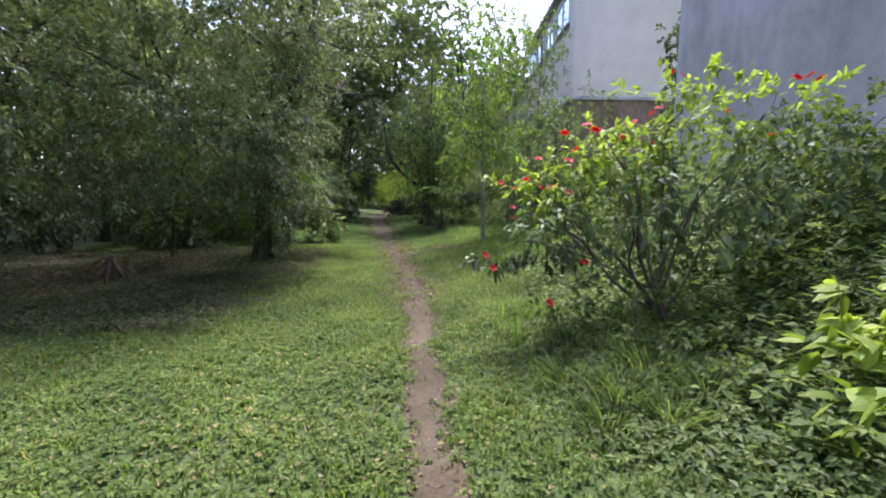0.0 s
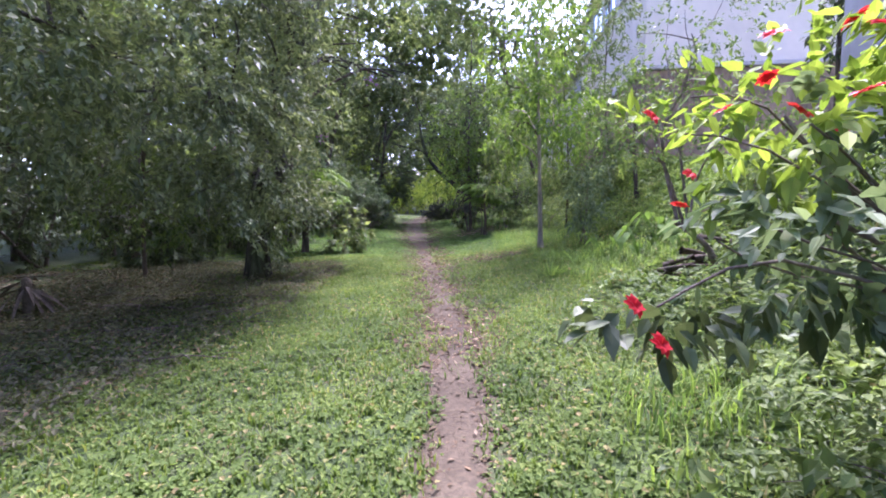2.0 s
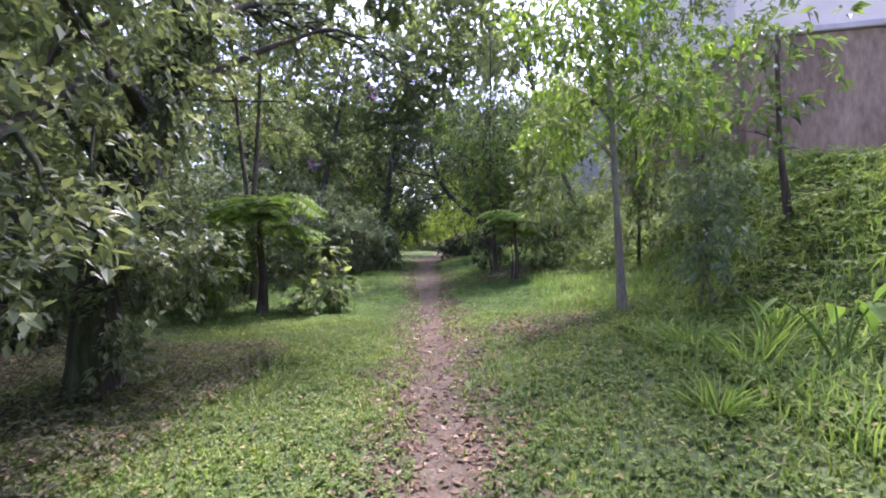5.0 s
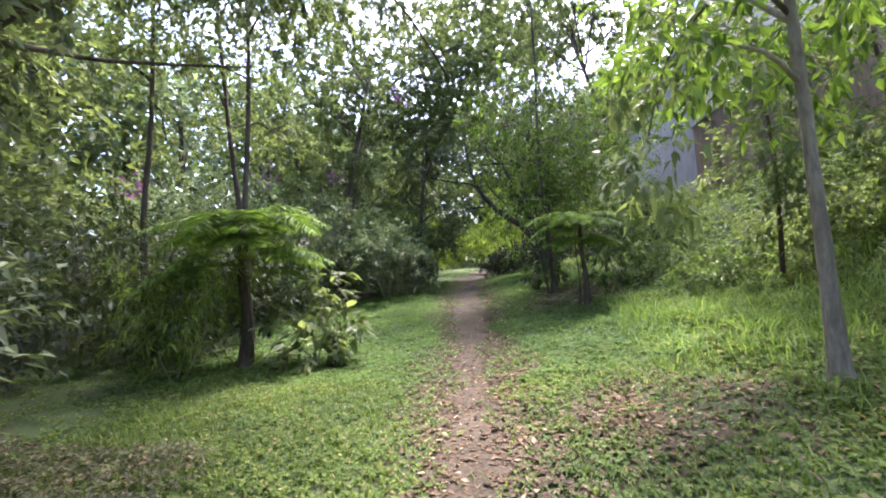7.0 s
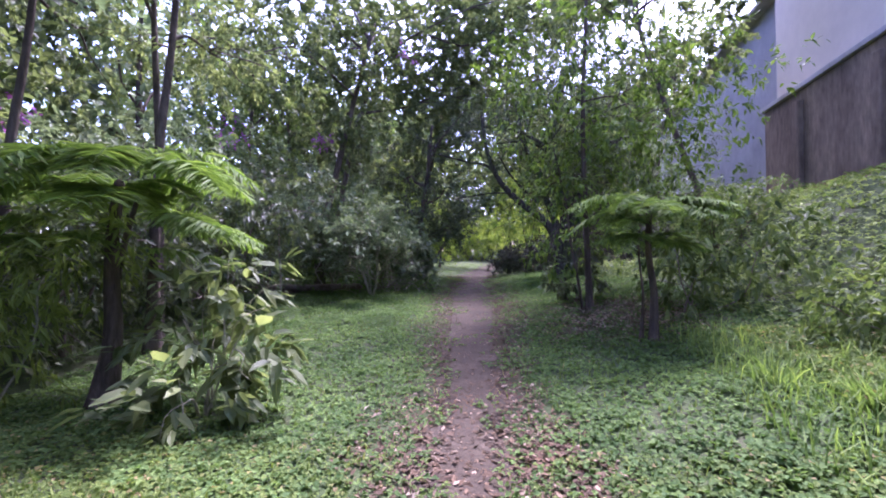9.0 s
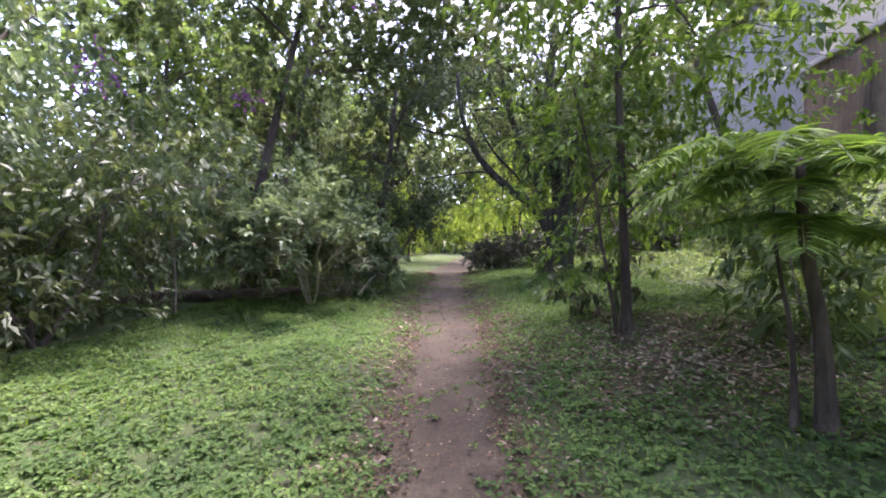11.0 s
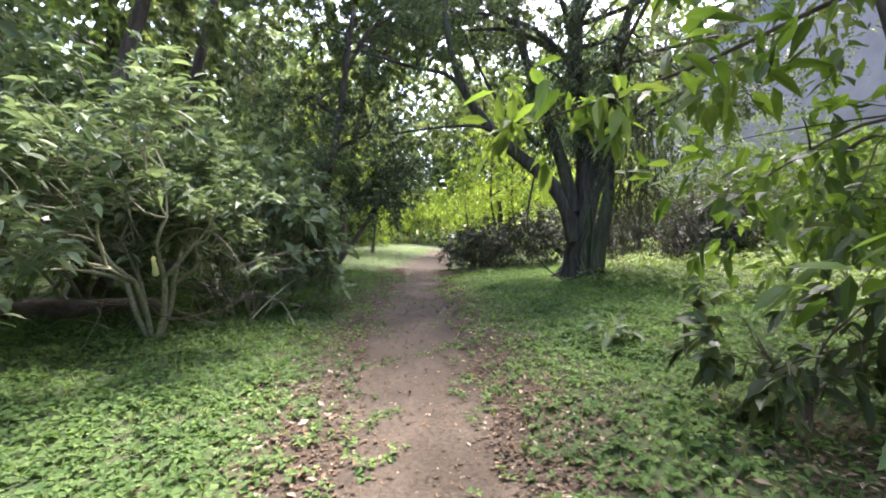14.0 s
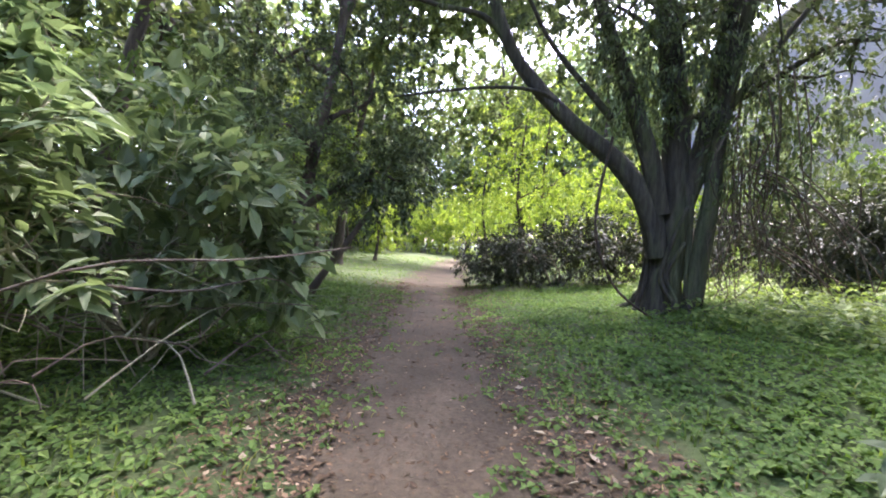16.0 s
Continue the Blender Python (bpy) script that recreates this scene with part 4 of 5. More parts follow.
def fern_tree(seed, x, y, crown, n, reach, label, trunk_r=0.09, stems=1):
    """A slim trunk under a flat spread of feathery fronds, each a rib with two rows of leaflets."""
    rng = np.random.default_rng(seed)
    base = on_ground(x, y)
    off = np.array(base)
    ob = root("feathery_tree", label, "tree", at=base)
    c = np.array(crown) - off
    for k in range(stems):
        s = np.array([rng.normal() * 0.12, rng.normal() * 0.12, 0]) * (k > 0)
        e = c + np.array([rng.normal() * 0.2, rng.normal() * 0.2, -0.1]) * (k > 0)
        V, F = tube([tuple(s), tuple(s + (e - s) * 0.35 + np.array([0.03, 0, 0])), tuple(s + (e - s) * 0.7 - np.array([0.03, 0.02, 0])), tuple(e)], trunk_r / (1 + k), trunk_r * 0.45 / (1 + k), 9, 12, 0.06, 0.03)
        piece("trunk", mesh_of("trunk", V, F, M_BARK), ob)
    for i in range(n):
        a = i * 2.4 + rng.normal() * 0.25
        ln = reach * rng.uniform(0.65, 1.1)
        st = c + np.array([np.cos(a), np.sin(a), 0]) * reach * rng.uniform(0.0, 0.35) + np.array([0, 0, (rng.uniform(-0.1, 0.22) if i % 4 else rng.uniform(-0.6, -0.2)) * reach])
        rise = rng.uniform(-0.05, 0.4)
        line = [tuple(st + np.array([np.cos(a) * ln * f, np.sin(a) * ln * f, ln * (rise * f * 1.6 - (rise + 0.12) * 1.7 * f * f)])) for f in (0, 0.33, 0.66, 1)]
        C = spline(line, 63)
        T = unit(np.gradient(C, axis=0))
        side = unit(np.cross(T, np.array([0, 0, 1.0])))
        ps, ds, ls = [], [], []
        for sgn in (-1, 1):
            ps.append(C[3:])
            ds.append(side[3:] * sgn + T[3:] * 0.45 + rng.normal(size=(60, 3)) * 0.16)
            ls.append(0.3 * reach * np.sin(np.linspace(0.5, 2.9, 60)) * (0.75 + 0.45 * rng.random(60)))
        L = np.concatenate(ls)
        leaves = leaf_arrays(rng, np.concatenate(ps), np.concatenate(ds), L, L * 0.09 + 0.008, True, 0.25, 0.8)
        V, F = join([leaves, tube(line, 0.008, 0.003, 4, 8)])
        piece("frond", mesh_of("frond", V, F, L_FERN, False), ob)
    return ob


fern_tree(51, -5.9, 16.3, (-6.0, 16.55, 2.15), 34, 1.3, "slim dark tree with a flat spread of feathery bright fronds", 0.11, 2)
fern_tree(52, -0.15, 18.9, (-0.12, 19.2, 1.9), 30, 0.84, "low feathery-leaved tree spreading flat beside the path", 0.06, 3)
leafy_shrub("shrub", "broad-leaved shrub with large pointed leaves", 53, -4.6, 16.3, [((0, 0, 0.5), (0.5, 0.5, 0.4), 16), ((0.4, -0.1, 0.75), (0.45, 0.5, 0.4), 17), ((-0.5, 0.2, 0.9), (0.5, 0.5, 0.4), 17), ((0.1, 0.3, 1.25), (0.5, 0.5, 0.3), 15), ((0.2, -0.5, 0.3), (0.45, 0.4, 0.25), 14)],
            7, 0.23, 0.42, L_CANOPY, M_STEM, 0.35, 0.25, True, 0.75, 0.014)
leafy_shrub("shrub", "narrow-leaved green shrub under the trees", 54, -6.6, 15.6, [((0, 0, 0.9), (0.8, 0.8, 0.7), 70), ((-0.8, 0.5, 1.4), (0.9, 0.9, 0.8), 80), ((0.4, 0.6, 1.6), (0.7, 0.7, 0.6), 55)], 9, 0.16, 0.25, L_LIGHT, M_STEM, 0.6, 0.3, False, 0.6, 0.014)
for i, (x, y, h, lean) in enumerate(((-7.1, 17.9, 9.0, 0.5), (-7.6, 18.4, 9.6, -0.4), (-9.0, 17.2, 9.0, 0.6))):
    b = on_ground(x, y)
    tree("slender_tree", "tall slender dark-stemmed tree with light foliage high up", 60 + i, [b, (x + 0.1, y, 2.5), (x + lean * 0.5, y + 0.2, 5.0), (x + lean, y + 0.3, h)], 0.085, 0.03,
         [((x + lean, y + 0.3, h - 1.0), (1.8, 1.8, 1.2), 85), ((x - 0.5, y - 0.6, h - 3.0), (1.5, 1.5, 1.0), 60), ((x + 1.5, y - 0.3, h - 2.2), (1.5, 1.4, 0.9), 55), ((x + 0.4, y + 0.9, h - 4.4), (1.2, 1.2, 0.8), 36)],
         26, 0.095, 0.5, L_CANOPY, M_BARK, 0.25, 0.35, start=0.4, group="slender trees left of the path", limb_r=0.4)
for i, (x, y, s) in enumerate(((-8.4, 20.4, 1.25), (-9.4, 23.4, 1.5), (-9.4, 20.8, 0.95), (-9.5, 15.0, 1.3), (-10.3, 18.5, 1.6), (-9.6, 26.8, 1.5), (-10.5, 12.0, 1.3), (-11.5, 9.0, 1.3), (-10.6, 30, 1.4), (-8.4, 17.6, 1.0), (-10.5, 21.0, 1.7), (-9.8, 33.0, 1.3), (-7.9, 13.0, 0.8))):
    leafy_shrub("thicket_shrub", "dense dark green shrub at the edge of the wood", 70 + i, x, y, [((0, 0, 1.0 * s), (1.2 * s, 1.2 * s, 0.9 * s), 120), ((0.8 * s, 0.6 * s, 1.9 * s), (1.1 * s, 1.1 * s, 0.8 * s), 110), ((-0.8 * s, -0.6 * s, 1.7 * s), (1.1 * s, 1.1 * s, 0.9 * s), 110), ((0.3 * s, -0.9 * s, 0.6 * s), (1.0 * s, 0.9 * s, 0.6 * s), 70)],
                11, 0.14, 0.48, (L_DARK, L_GREY, L_MID)[i % 3], M_DEAD, 0.35, 0.35, False, 0.7, 0.03, 3, "shrubs at the edge of the wood")

# ---- the last stretch ----
SLIM = tree("tree", "slim dark tree with glossy leaves in drooping sprays", 81, [on_ground(-0.74, 21.62), (-0.75, 21.6, 0.9), (-0.78, 21.6, 2.0), (-0.8, 21.65, 4.0), (-0.7, 21.7, 6.0), (-0.65, 21.9, 8.2)], 0.07, 0.025,
     [((-1.3, 21.5, 2.6), (0.8, 0.8, 0.6), 80), ((-0.1, 21.7, 2.3), (0.8, 0.8, 0.7), 90), ((-1.0, 21.9, 3.7), (1.4, 1.3, 0.9), 150), ((0.6, 21.6, 3.6), (1.4, 1.3, 1.0), 140), ((-0.6, 21.4, 5.2), (1.8, 1.8, 1.1), 150), ((-0.7, 23.0, 1.75), (0.5, 0.4, 0.45), 34), ((-0.2, 23.5, 1.5), (0.6, 0.5, 0.6), 40), ((0.4, 23.8, 2.0), (0.7, 0.6, 0.7), 46), ((-1.5, 21.05, 1.2), (0.35, 0.3, 0.2), 15),
      ((0.7, 21.3, 1.4), (0.5, 0.5, 0.4), 24), ((-1.5, 22.2, 1.6), (0.4, 0.4, 0.3), 16), ((1.6, 22.4, 4.6), (1.5, 1.5, 1.1), 100), ((-2.3, 21.75, 2.0), (0.3, 0.25, 0.15), 9), ((-1.9, 21.5, 4.6), (1.0, 1.0, 0.8), 60), ((1.3, 21.9, 2.4), (0.7, 0.7, 0.6), 40)],
     8, 0.13, 0.42, L_LEAFY, M_BARK, 0.4, 0.3, fine=True, start=0.16, limb_r=0.28, flare=0.03, flat=0.75)
V, F = sprays(np.random.default_rng(13), [(np.array(c) - np.array(SLIM.location), r, k) for c, r, k in (((-0.8, 22.4, 3.1), (1.0, 0.9, 0.8), 90), ((-0.7, 22.6, 4.5), (1.3, 1.1, 1.0), 120), ((-0.8, 22.4, 6.2), (1.3, 1.2, 1.1), 130), ((-0.6, 22.3, 7.8), (1.0, 1.0, 0.9), 80))], 12, 0.11, 0.45, 0.3, 0.4, 0.5, False, 0.7)
piece("inner_foliage", mesh_of("inner_foliage", V, F, L_CANOPY, False), SLIM, "shaded grey-green leaves")
SPRAY = root("hanging_branch", "leafy branch tip with long green leaves over the path", "branch", at=(-2.2, 21.95, 1.9))
V, F = sprays(np.random.default_rng(12), [((-0.42, 0.05, -0.1), (0.22, 0.16, 0.11), 8), ((-0.1, 0.0, -0.02), (0.24, 0.16, 0.1), 8), ((0.3, -0.05, 0.08), (0.26, 0.18, 0.12), 9)], 5, 0.135, 0.36, 0.12, 0.45, 0.5, True, 0.6)
piece("foliage", mesh_of("foliage", V, F, L_LIGHT, False), SPRAY)
V, F = tube([(1.35, -0.3, 0.5), (0.8, -0.15, 0.35), (0.2, 0, 0.1), (-0.45, 0.05, -0.1)], 0.016, 0.004, 6, 12)
piece("twig", mesh_of("twig", V, F, M_BARK), SPRAY)
TWIN = root("sapling", "dark bare sapling growing close beside the slim tree", "sapling", at=(-0.86, 21.56, zg(-0.86, 21.56) - 0.05))
V, F = tube([(0, 0, 0), (-0.08, -0.02, 0.6), (-0.2, -0.06, 1.3), (-0.3, -0.08, 2.2), (-0.5, 0.0, 3.2)], 0.032, 0.012, 8, 14)
piece("trunk", mesh_of("trunk", V, F, M_BARK), TWIN)
leafy_shrub("shrub", "low shrub with broad glossy leaves beside the path", 82, -1.0, 22.75, [((0, 0, 0.4), (0.35, 0.35, 0.25), 14), ((-0.35, -0.2, 0.55), (0.3, 0.3, 0.2), 10), ((0.4, 0.1, 0.6), (0.4, 0.4, 0.3), 14), ((0.3, -0.3, 1.1), (0.35, 0.35, 0.3), 12)], 8, 0.15, 0.44, L_DARK, M_DEAD, 0.5, 0.2, True, 0.75, 0.012)
leafy_shrub("shrub", "dark undergrowth with glossy leaves", 83, 0.7, 20.4, [((0, 0, 0.5), (0.7, 0.6, 0.5), 45), ((0.6, 0.7, 0.9), (0.7, 0.7, 0.7), 50), ((-0.2, 0.5, 1.1), (0.5, 0.5, 0.5), 30), ((1.2, 0, 1.1), (0.7, 0.7, 0.7), 50)], 7, 0.16, 0.38, L_MID, M_DEAD, 0.6, 0.3, True, 0.6, 0.015)


def forked_shrub(label, seed, x, y, stems, spread, rise, leaf, depth=5, r=0.04):
    """A shrub of pale stems that fork again and again, with a whorl of pointed leaves at each tip."""
    rng = np.random.default_rng(seed)
    ob = root("pale_shrub", label, "shrub", at=on_ground(x, y, 0.03))
    tips = []

    def grow(p, d, ln, rad, k, got):
        d = unit(d)
        q = p + d * ln
        mid = p + d * ln * 0.5 + rng.normal(size=3) * ln * 0.08
        got.append(tube([tuple(p), tuple(mid), tuple(q)], rad, rad * 0.72, 6, 5, 0.04))
        if k == 0:
            tips.append((q, d))
            return
        if k <= 2:
            tips.append((q, d))
        for _ in range(2 if rng.random() < 0.65 else 3):
            nd = d + rng.normal(size=3) * 0.55 + np.array([0, 0, 0.12])
            grow(q, nd, ln * rng.uniform(0.62, 0.9), rad * 0.66, k - 1, got)

    for i in range(stems):
        a = i * 6.28 / stems + rng.normal() * 0.3
        got = []
        grow(np.array([np.cos(a) * 0.04, np.sin(a) * 0.04, 0]), np.array([np.cos(a) * spread, np.sin(a) * spread, rise * rng.uniform(0.7, 1.1)]), rng.uniform(0.55, 0.8), r, depth, got)
        V, F = join(got)
        piece("stem", mesh_of("stem", V, F, M_STEM), ob)
    P, D = [], []
    for q, d in tips:
        n = rng.integers(5, 10)
        P.append(np.repeat(q[None], n, 0) + rng.normal(size=(n, 3)) * 0.03)
        D.append(d[None] * 0.4 + rng.normal(size=(n, 3)) * np.array([0.8, 0.8, 0.25]))
    P, D = np.concatenate(P), np.concatenate(D)
    L = leaf * (0.6 + 0.7 * rng.random(len(P)))
    V, F = leaf_arrays(rng, P, D, L, L * 0.36, seed == 84, 0.3, 0.85)
    piece("foliage", mesh_of("foliage", V, F, L_GREY, False), ob)
    return ob


PALE = forked_shrub("spreading shrub with pale forking stems and pointed leaves", 84, -6.45, 24.2, 5, 0.5, 1.5, 0.17, 5, 0.034)
forked_shrub("pale-stemmed shrub with flat layers of broad leaves", 85, -6.9, 26.3, 5, 0.8, 0.8, 0.16, 5, 0.03)
forked_shrub("pale-stemmed shrub with flat layers of broad leaves", 86, -8.2, 25.0, 4, 0.6, 1.0, 0.16, 5, 0.03)

leafy_shrub("shrub", "broad-leaved green shrub growing through the pale stems", 88, -6.3, 25.9, [((0.1, 0.0, 1.7), (0.5, 0.5, 0.4), 34), ((0.45, 0.5, 1.4), (0.45, 0.5, 0.4), 30), ((-0.1, -0.5, 1.3), (0.45, 0.4, 0.35), 26), ((0.0, 0.1, 2.2), (0.5, 0.5, 0.35), 26), ((0.35, 0.0, 0.9), (0.4, 0.4, 0.3), 20), ((0.75, 0.2, 1.0), (0.4, 0.4, 0.35), 22), ((0.9, 0.5, 0.6), (0.35, 0.4, 0.3), 18), ((0.6, 0.1, 1.7), (0.4, 0.4, 0.3), 20)],
            6, 0.2, 0.5, L_GREY, M_STEM, 0.3, 0.25, True, 0.8, 0.012)


def brushwood():
    rng = np.random.default_rng(87)
    ob = root("brushwood", "tangle of bare arching pale twigs under the shrubs", "brushwood", at=on_ground(-6.4, 25.3, 0.0))
    for i in range(84):
        a, ln = rng.uniform(0, 6.28), rng.uniform(0.6, 1.6)
        p = np.array([rng.normal() * 0.55, rng.normal() * 0.7, rng.uniform(0.02, 1.0) if i % 6 else 0.02])
        q = p + np.array([np.cos(a), np.sin(a), 0]) * ln
        h = rng.uniform(-0.05, 0.35) if i % 6 else rng.uniform(0.2, 0.7)
        V, F = tube([tuple(p), tuple(p + (q - p) * 0.35 + np.array([0, 0, h]) + rng.normal(size=3) * 0.06), tuple(p + (q - p) * 0.7 + np.array([0, 0, h * 0.9]) + rng.normal(size=3) * 0.06), tuple(q + np.array([0, 0, max(rng.uniform(-0.3, 0.45), 0.05 - p[2])]))], rng.uniform(0.005, 0.013), 0.003, 5, 9)
        piece("twig", mesh_of("twig", V, F, M_STEM if i % 3 == 0 else M_DEAD), ob)


brushwood()


def trumpets(ob, seed):
    rng = np.random.default_rng(seed)
    V, F = tube([(0, 0, 0), (0, 0, -0.07), (0.005, 0, -0.13), (0, 0, -0.17)], 0.012, 0.03, 8, 8, 0.02)
    me = mesh_of("flower", V, F, L_LITTER2)
    for k in range(4):
        a = rng.uniform(2.6, 6.2)
        r = rng.uniform(0.7, 1.4)
        piece("flower", me, ob, "pale hanging trumpet flower", pose(np.cos(a) * r, np.sin(a) * r, rng.uniform(0.75, 1.7), rng.uniform(-12, 12), rng.uniform(-12, 12), 0))


L_LITTER2 = leaf_mat("pale_cream_petals", (0.5, 0.48, 0.3), (0.65, 0.62, 0.42), 0.6, 0.4)
trumpets(PALE, 6)
LOG = root("log", "fallen mossy trunk lying at the edge of the wood", "log", at=(-8.9, 24.3, zg(-8.9, 24.3) + 0.1))
V, F = tube([(-1.5, -1.2, 0.02), (-0.5, -0.4, 0.05), (0.6, 0.3, 0.03), (1.6, 0.9, 0.02)], 0.15, 0.11, 12, 16, 0.1)
piece("wood", mesh_of("wood", V, F, M_DEAD), LOG)
POLE = root("sapling", "thin bare pale sapling in the lawn", "sapling", at=on_ground(-8.3, 22.6))
V, F = tube([(0, 0, 0), (0.02, 0, 0.7), (-0.02, 0.01, 1.4), (0.0, 0, 2.0)], 0.03, 0.018, 8, 10)
piece("trunk", mesh_of("trunk", V, F, M_BARK_PALE), POLE)
V, F = sprays(np.random.default_rng(3), [((0, 0, 2.2), (0.6, 0.6, 0.6), 60)], 9, 0.15, 0.4, 0.3, 0.5)
piece("crown", mesh_of("crown", V, F, L_GREY, False), POLE)

# the big old tree with hanging roots
B = on_ground(-1.1, 29.25, 0.1)
BIG = tree("old_tree", "massive dark old tree forking low with hanging vines", 91, [B, (-1.08, 29.22, 0.8), (-1.02, 29.2, 1.7), (-1.05, 29.2, 3.2), (-1.3, 29.2, 5.2), (-1.0, 29.4, 8.0)], 0.3, 0.12,
           [((-4.0, 29.6, 6.2), (1.8, 1.8, 0.9), 110), ((-2.6, 27.4, 6.4), (1.7, 1.7, 0.9), 110), ((-0.4, 26.6, 7.0), (2.2, 1.8, 1.0), 120), ((1.4, 28.0, 6.2), (1.8, 1.8, 1.1), 120), ((0.0, 29.6, 8.4), (2.8, 2.8, 1.3), 170), ((2.6, 29.6, 5.4), (1.6, 1.6, 1.1), 60), ((-1.6, 31.5, 7.4), (2.2, 2.2, 1.2), 110), ((1.0, 28.6, 4.0), (0.8, 0.8, 0.9), 60), ((-2.2, 29.0, 4.8), (1.2, 1.1, 0.8), 45), ((0.0, 28.6, 4.6), (1.2, 1.0, 0.9), 60), ((-3.4, 28.4, 5.2), (1.4, 1.3, 0.6), 70), ((2.0, 28.8, 4.2), (0.8, 0.8, 0.6), 26)],
           26, 0.085, 0.5, L_DARK, M_OLD, 0.35, 0.4, start=0.5, limb_r=0.24, flare=0.08, flat=0.65)
bo = np.array(B)


def big_limb(pts, r0, r1, seed):
    V, F = tube([tuple(np.array(p) - bo) for p in pts], r0, r1, 10, 18, 0.07, 0, seed)
    piece("limb", mesh_of("limb", V, F, M_OLD), BIG)


big_limb([(-1.2, 29.15, 1.2), (-1.42, 29.1, 1.9), (-1.84, 29.05, 2.48), (-2.5, 29.0, 3.0), (-3.1, 29.0, 3.6), (-3.5, 29.0, 4.2), (-3.85, 29.0, 5.2), (-4.0, 29.1, 6.6)], 0.185, 0.06, 5)
big_limb([(-3.45, 29.0, 4.1), (-3.85, 28.95, 4.55), (-4.65, 28.9, 4.75), (-5.7, 28.9, 5.1)], 0.06, 0.025, 6)
big_limb([(-2.45, 29.0, 2.95), (-2.9, 28.9, 3.4), (-3.7, 28.8, 3.48), (-5.1, 28.7, 3.3)], 0.045, 0.015, 9)
big_limb([(-1.25, 29.1, 1.8), (-1.45, 29.0, 2.6), (-1.9, 28.95, 3.8), (-2.4, 28.9, 5.2), (-2.7, 28.9, 6.8)], 0.16, 0.06, 7)
big_limb([(-2.0, 28.95, 3.1), (-2.5, 28.8, 3.6), (-3.0, 28.7, 4.2), (-3.5, 28.6, 5.2)], 0.06, 0.02, 10)
big_limb([(-0.95, 29.2, 1.8), (-0.75, 29.1, 2.6), (-0.62, 29.0, 3.5), (-0.45, 28.9, 5.2), (0.1, 28.8, 6.8)], 0.18, 0.07, 8)
big_limb([(-0.7, 29.0, 2.9), (-0.2, 28.9, 3.7), (0.4, 28.8, 4.6), (1.2, 28.7, 5.6)], 0.07, 0.02, 11)


def vines():
    rng = np.random.default_rng(17)
    for i in range(60):
        a = rng.uniform(0, 6.28)
        x, y = -0.6 + abs(rng.normal()) * 0.45, 29.0 + rng.normal() * 0.4
        z1, z0 = rng.uniform(1.6, 3.8), rng.uniform(0.25, 1.9)
        pts = [(x, y, z1), (x + rng.normal() * 0.12, y + rng.normal() * 0.1, z0 + (z1 - z0) * 0.6), (x + rng.normal() * 0.18, y + rng.normal() * 0.1, z0 + (z1 - z0) * 0.25), (x + rng.normal() * 0.3, y + rng.normal() * 0.1, z0)]
        V, F = tube([tuple(np.array(p) - bo) for p in pts], rng.uniform(0.006, 0.016), 0.004, 5, 10)
        piece("hanging_root", mesh_of("hanging_root", V, F, M_BARK), BIG)
    V, F = tube([tuple(np.array(p) - bo) for p in ((-2.0, 28.8, 2.8), (-2.2, 28.6, 1.6), (-1.95, 28.5, 0.8), (-1.45, 28.5, zg(-1.45, 28.5)))], 0.022, 0.016, 6, 16)
    piece("vine", mesh_of("vine", V, F, M_BARK), BIG)
    V, F = sprays(rng, [(np.array((-0.2, 29.0, 2.8)) - bo, (0.5, 0.4, 1.2), 120), (np.array((-0.7, 29.0, 4.2)) - bo, (0.8, 0.5, 1.2), 70), (np.array((-1.9, 29.1, 3.6)) - bo, (0.6, 0.4, 0.9), 80), (np.array((0.5, 29.0, 3.6)) - bo, (0.6, 0.5, 1.2), 60), (np.array((-1.25, 28.8, 4.0)) - bo, (0.3, 0.3, 1.0), 70), (np.array((-0.6, 28.8, 4.4)) - bo, (0.35, 0.3, 1.2), 80), (np.array((-1.9, 28.8, 4.4)) - bo, (0.3, 0.3, 0.9), 50), (np.array((-1.1, 28.75, 5.6)) - bo, (0.9, 0.5, 0.9), 70)], 14, 0.09, 0.45, 0.5, 0.9)
    piece("ivy", mesh_of("ivy", V, F, L_DARK, False), BIG)


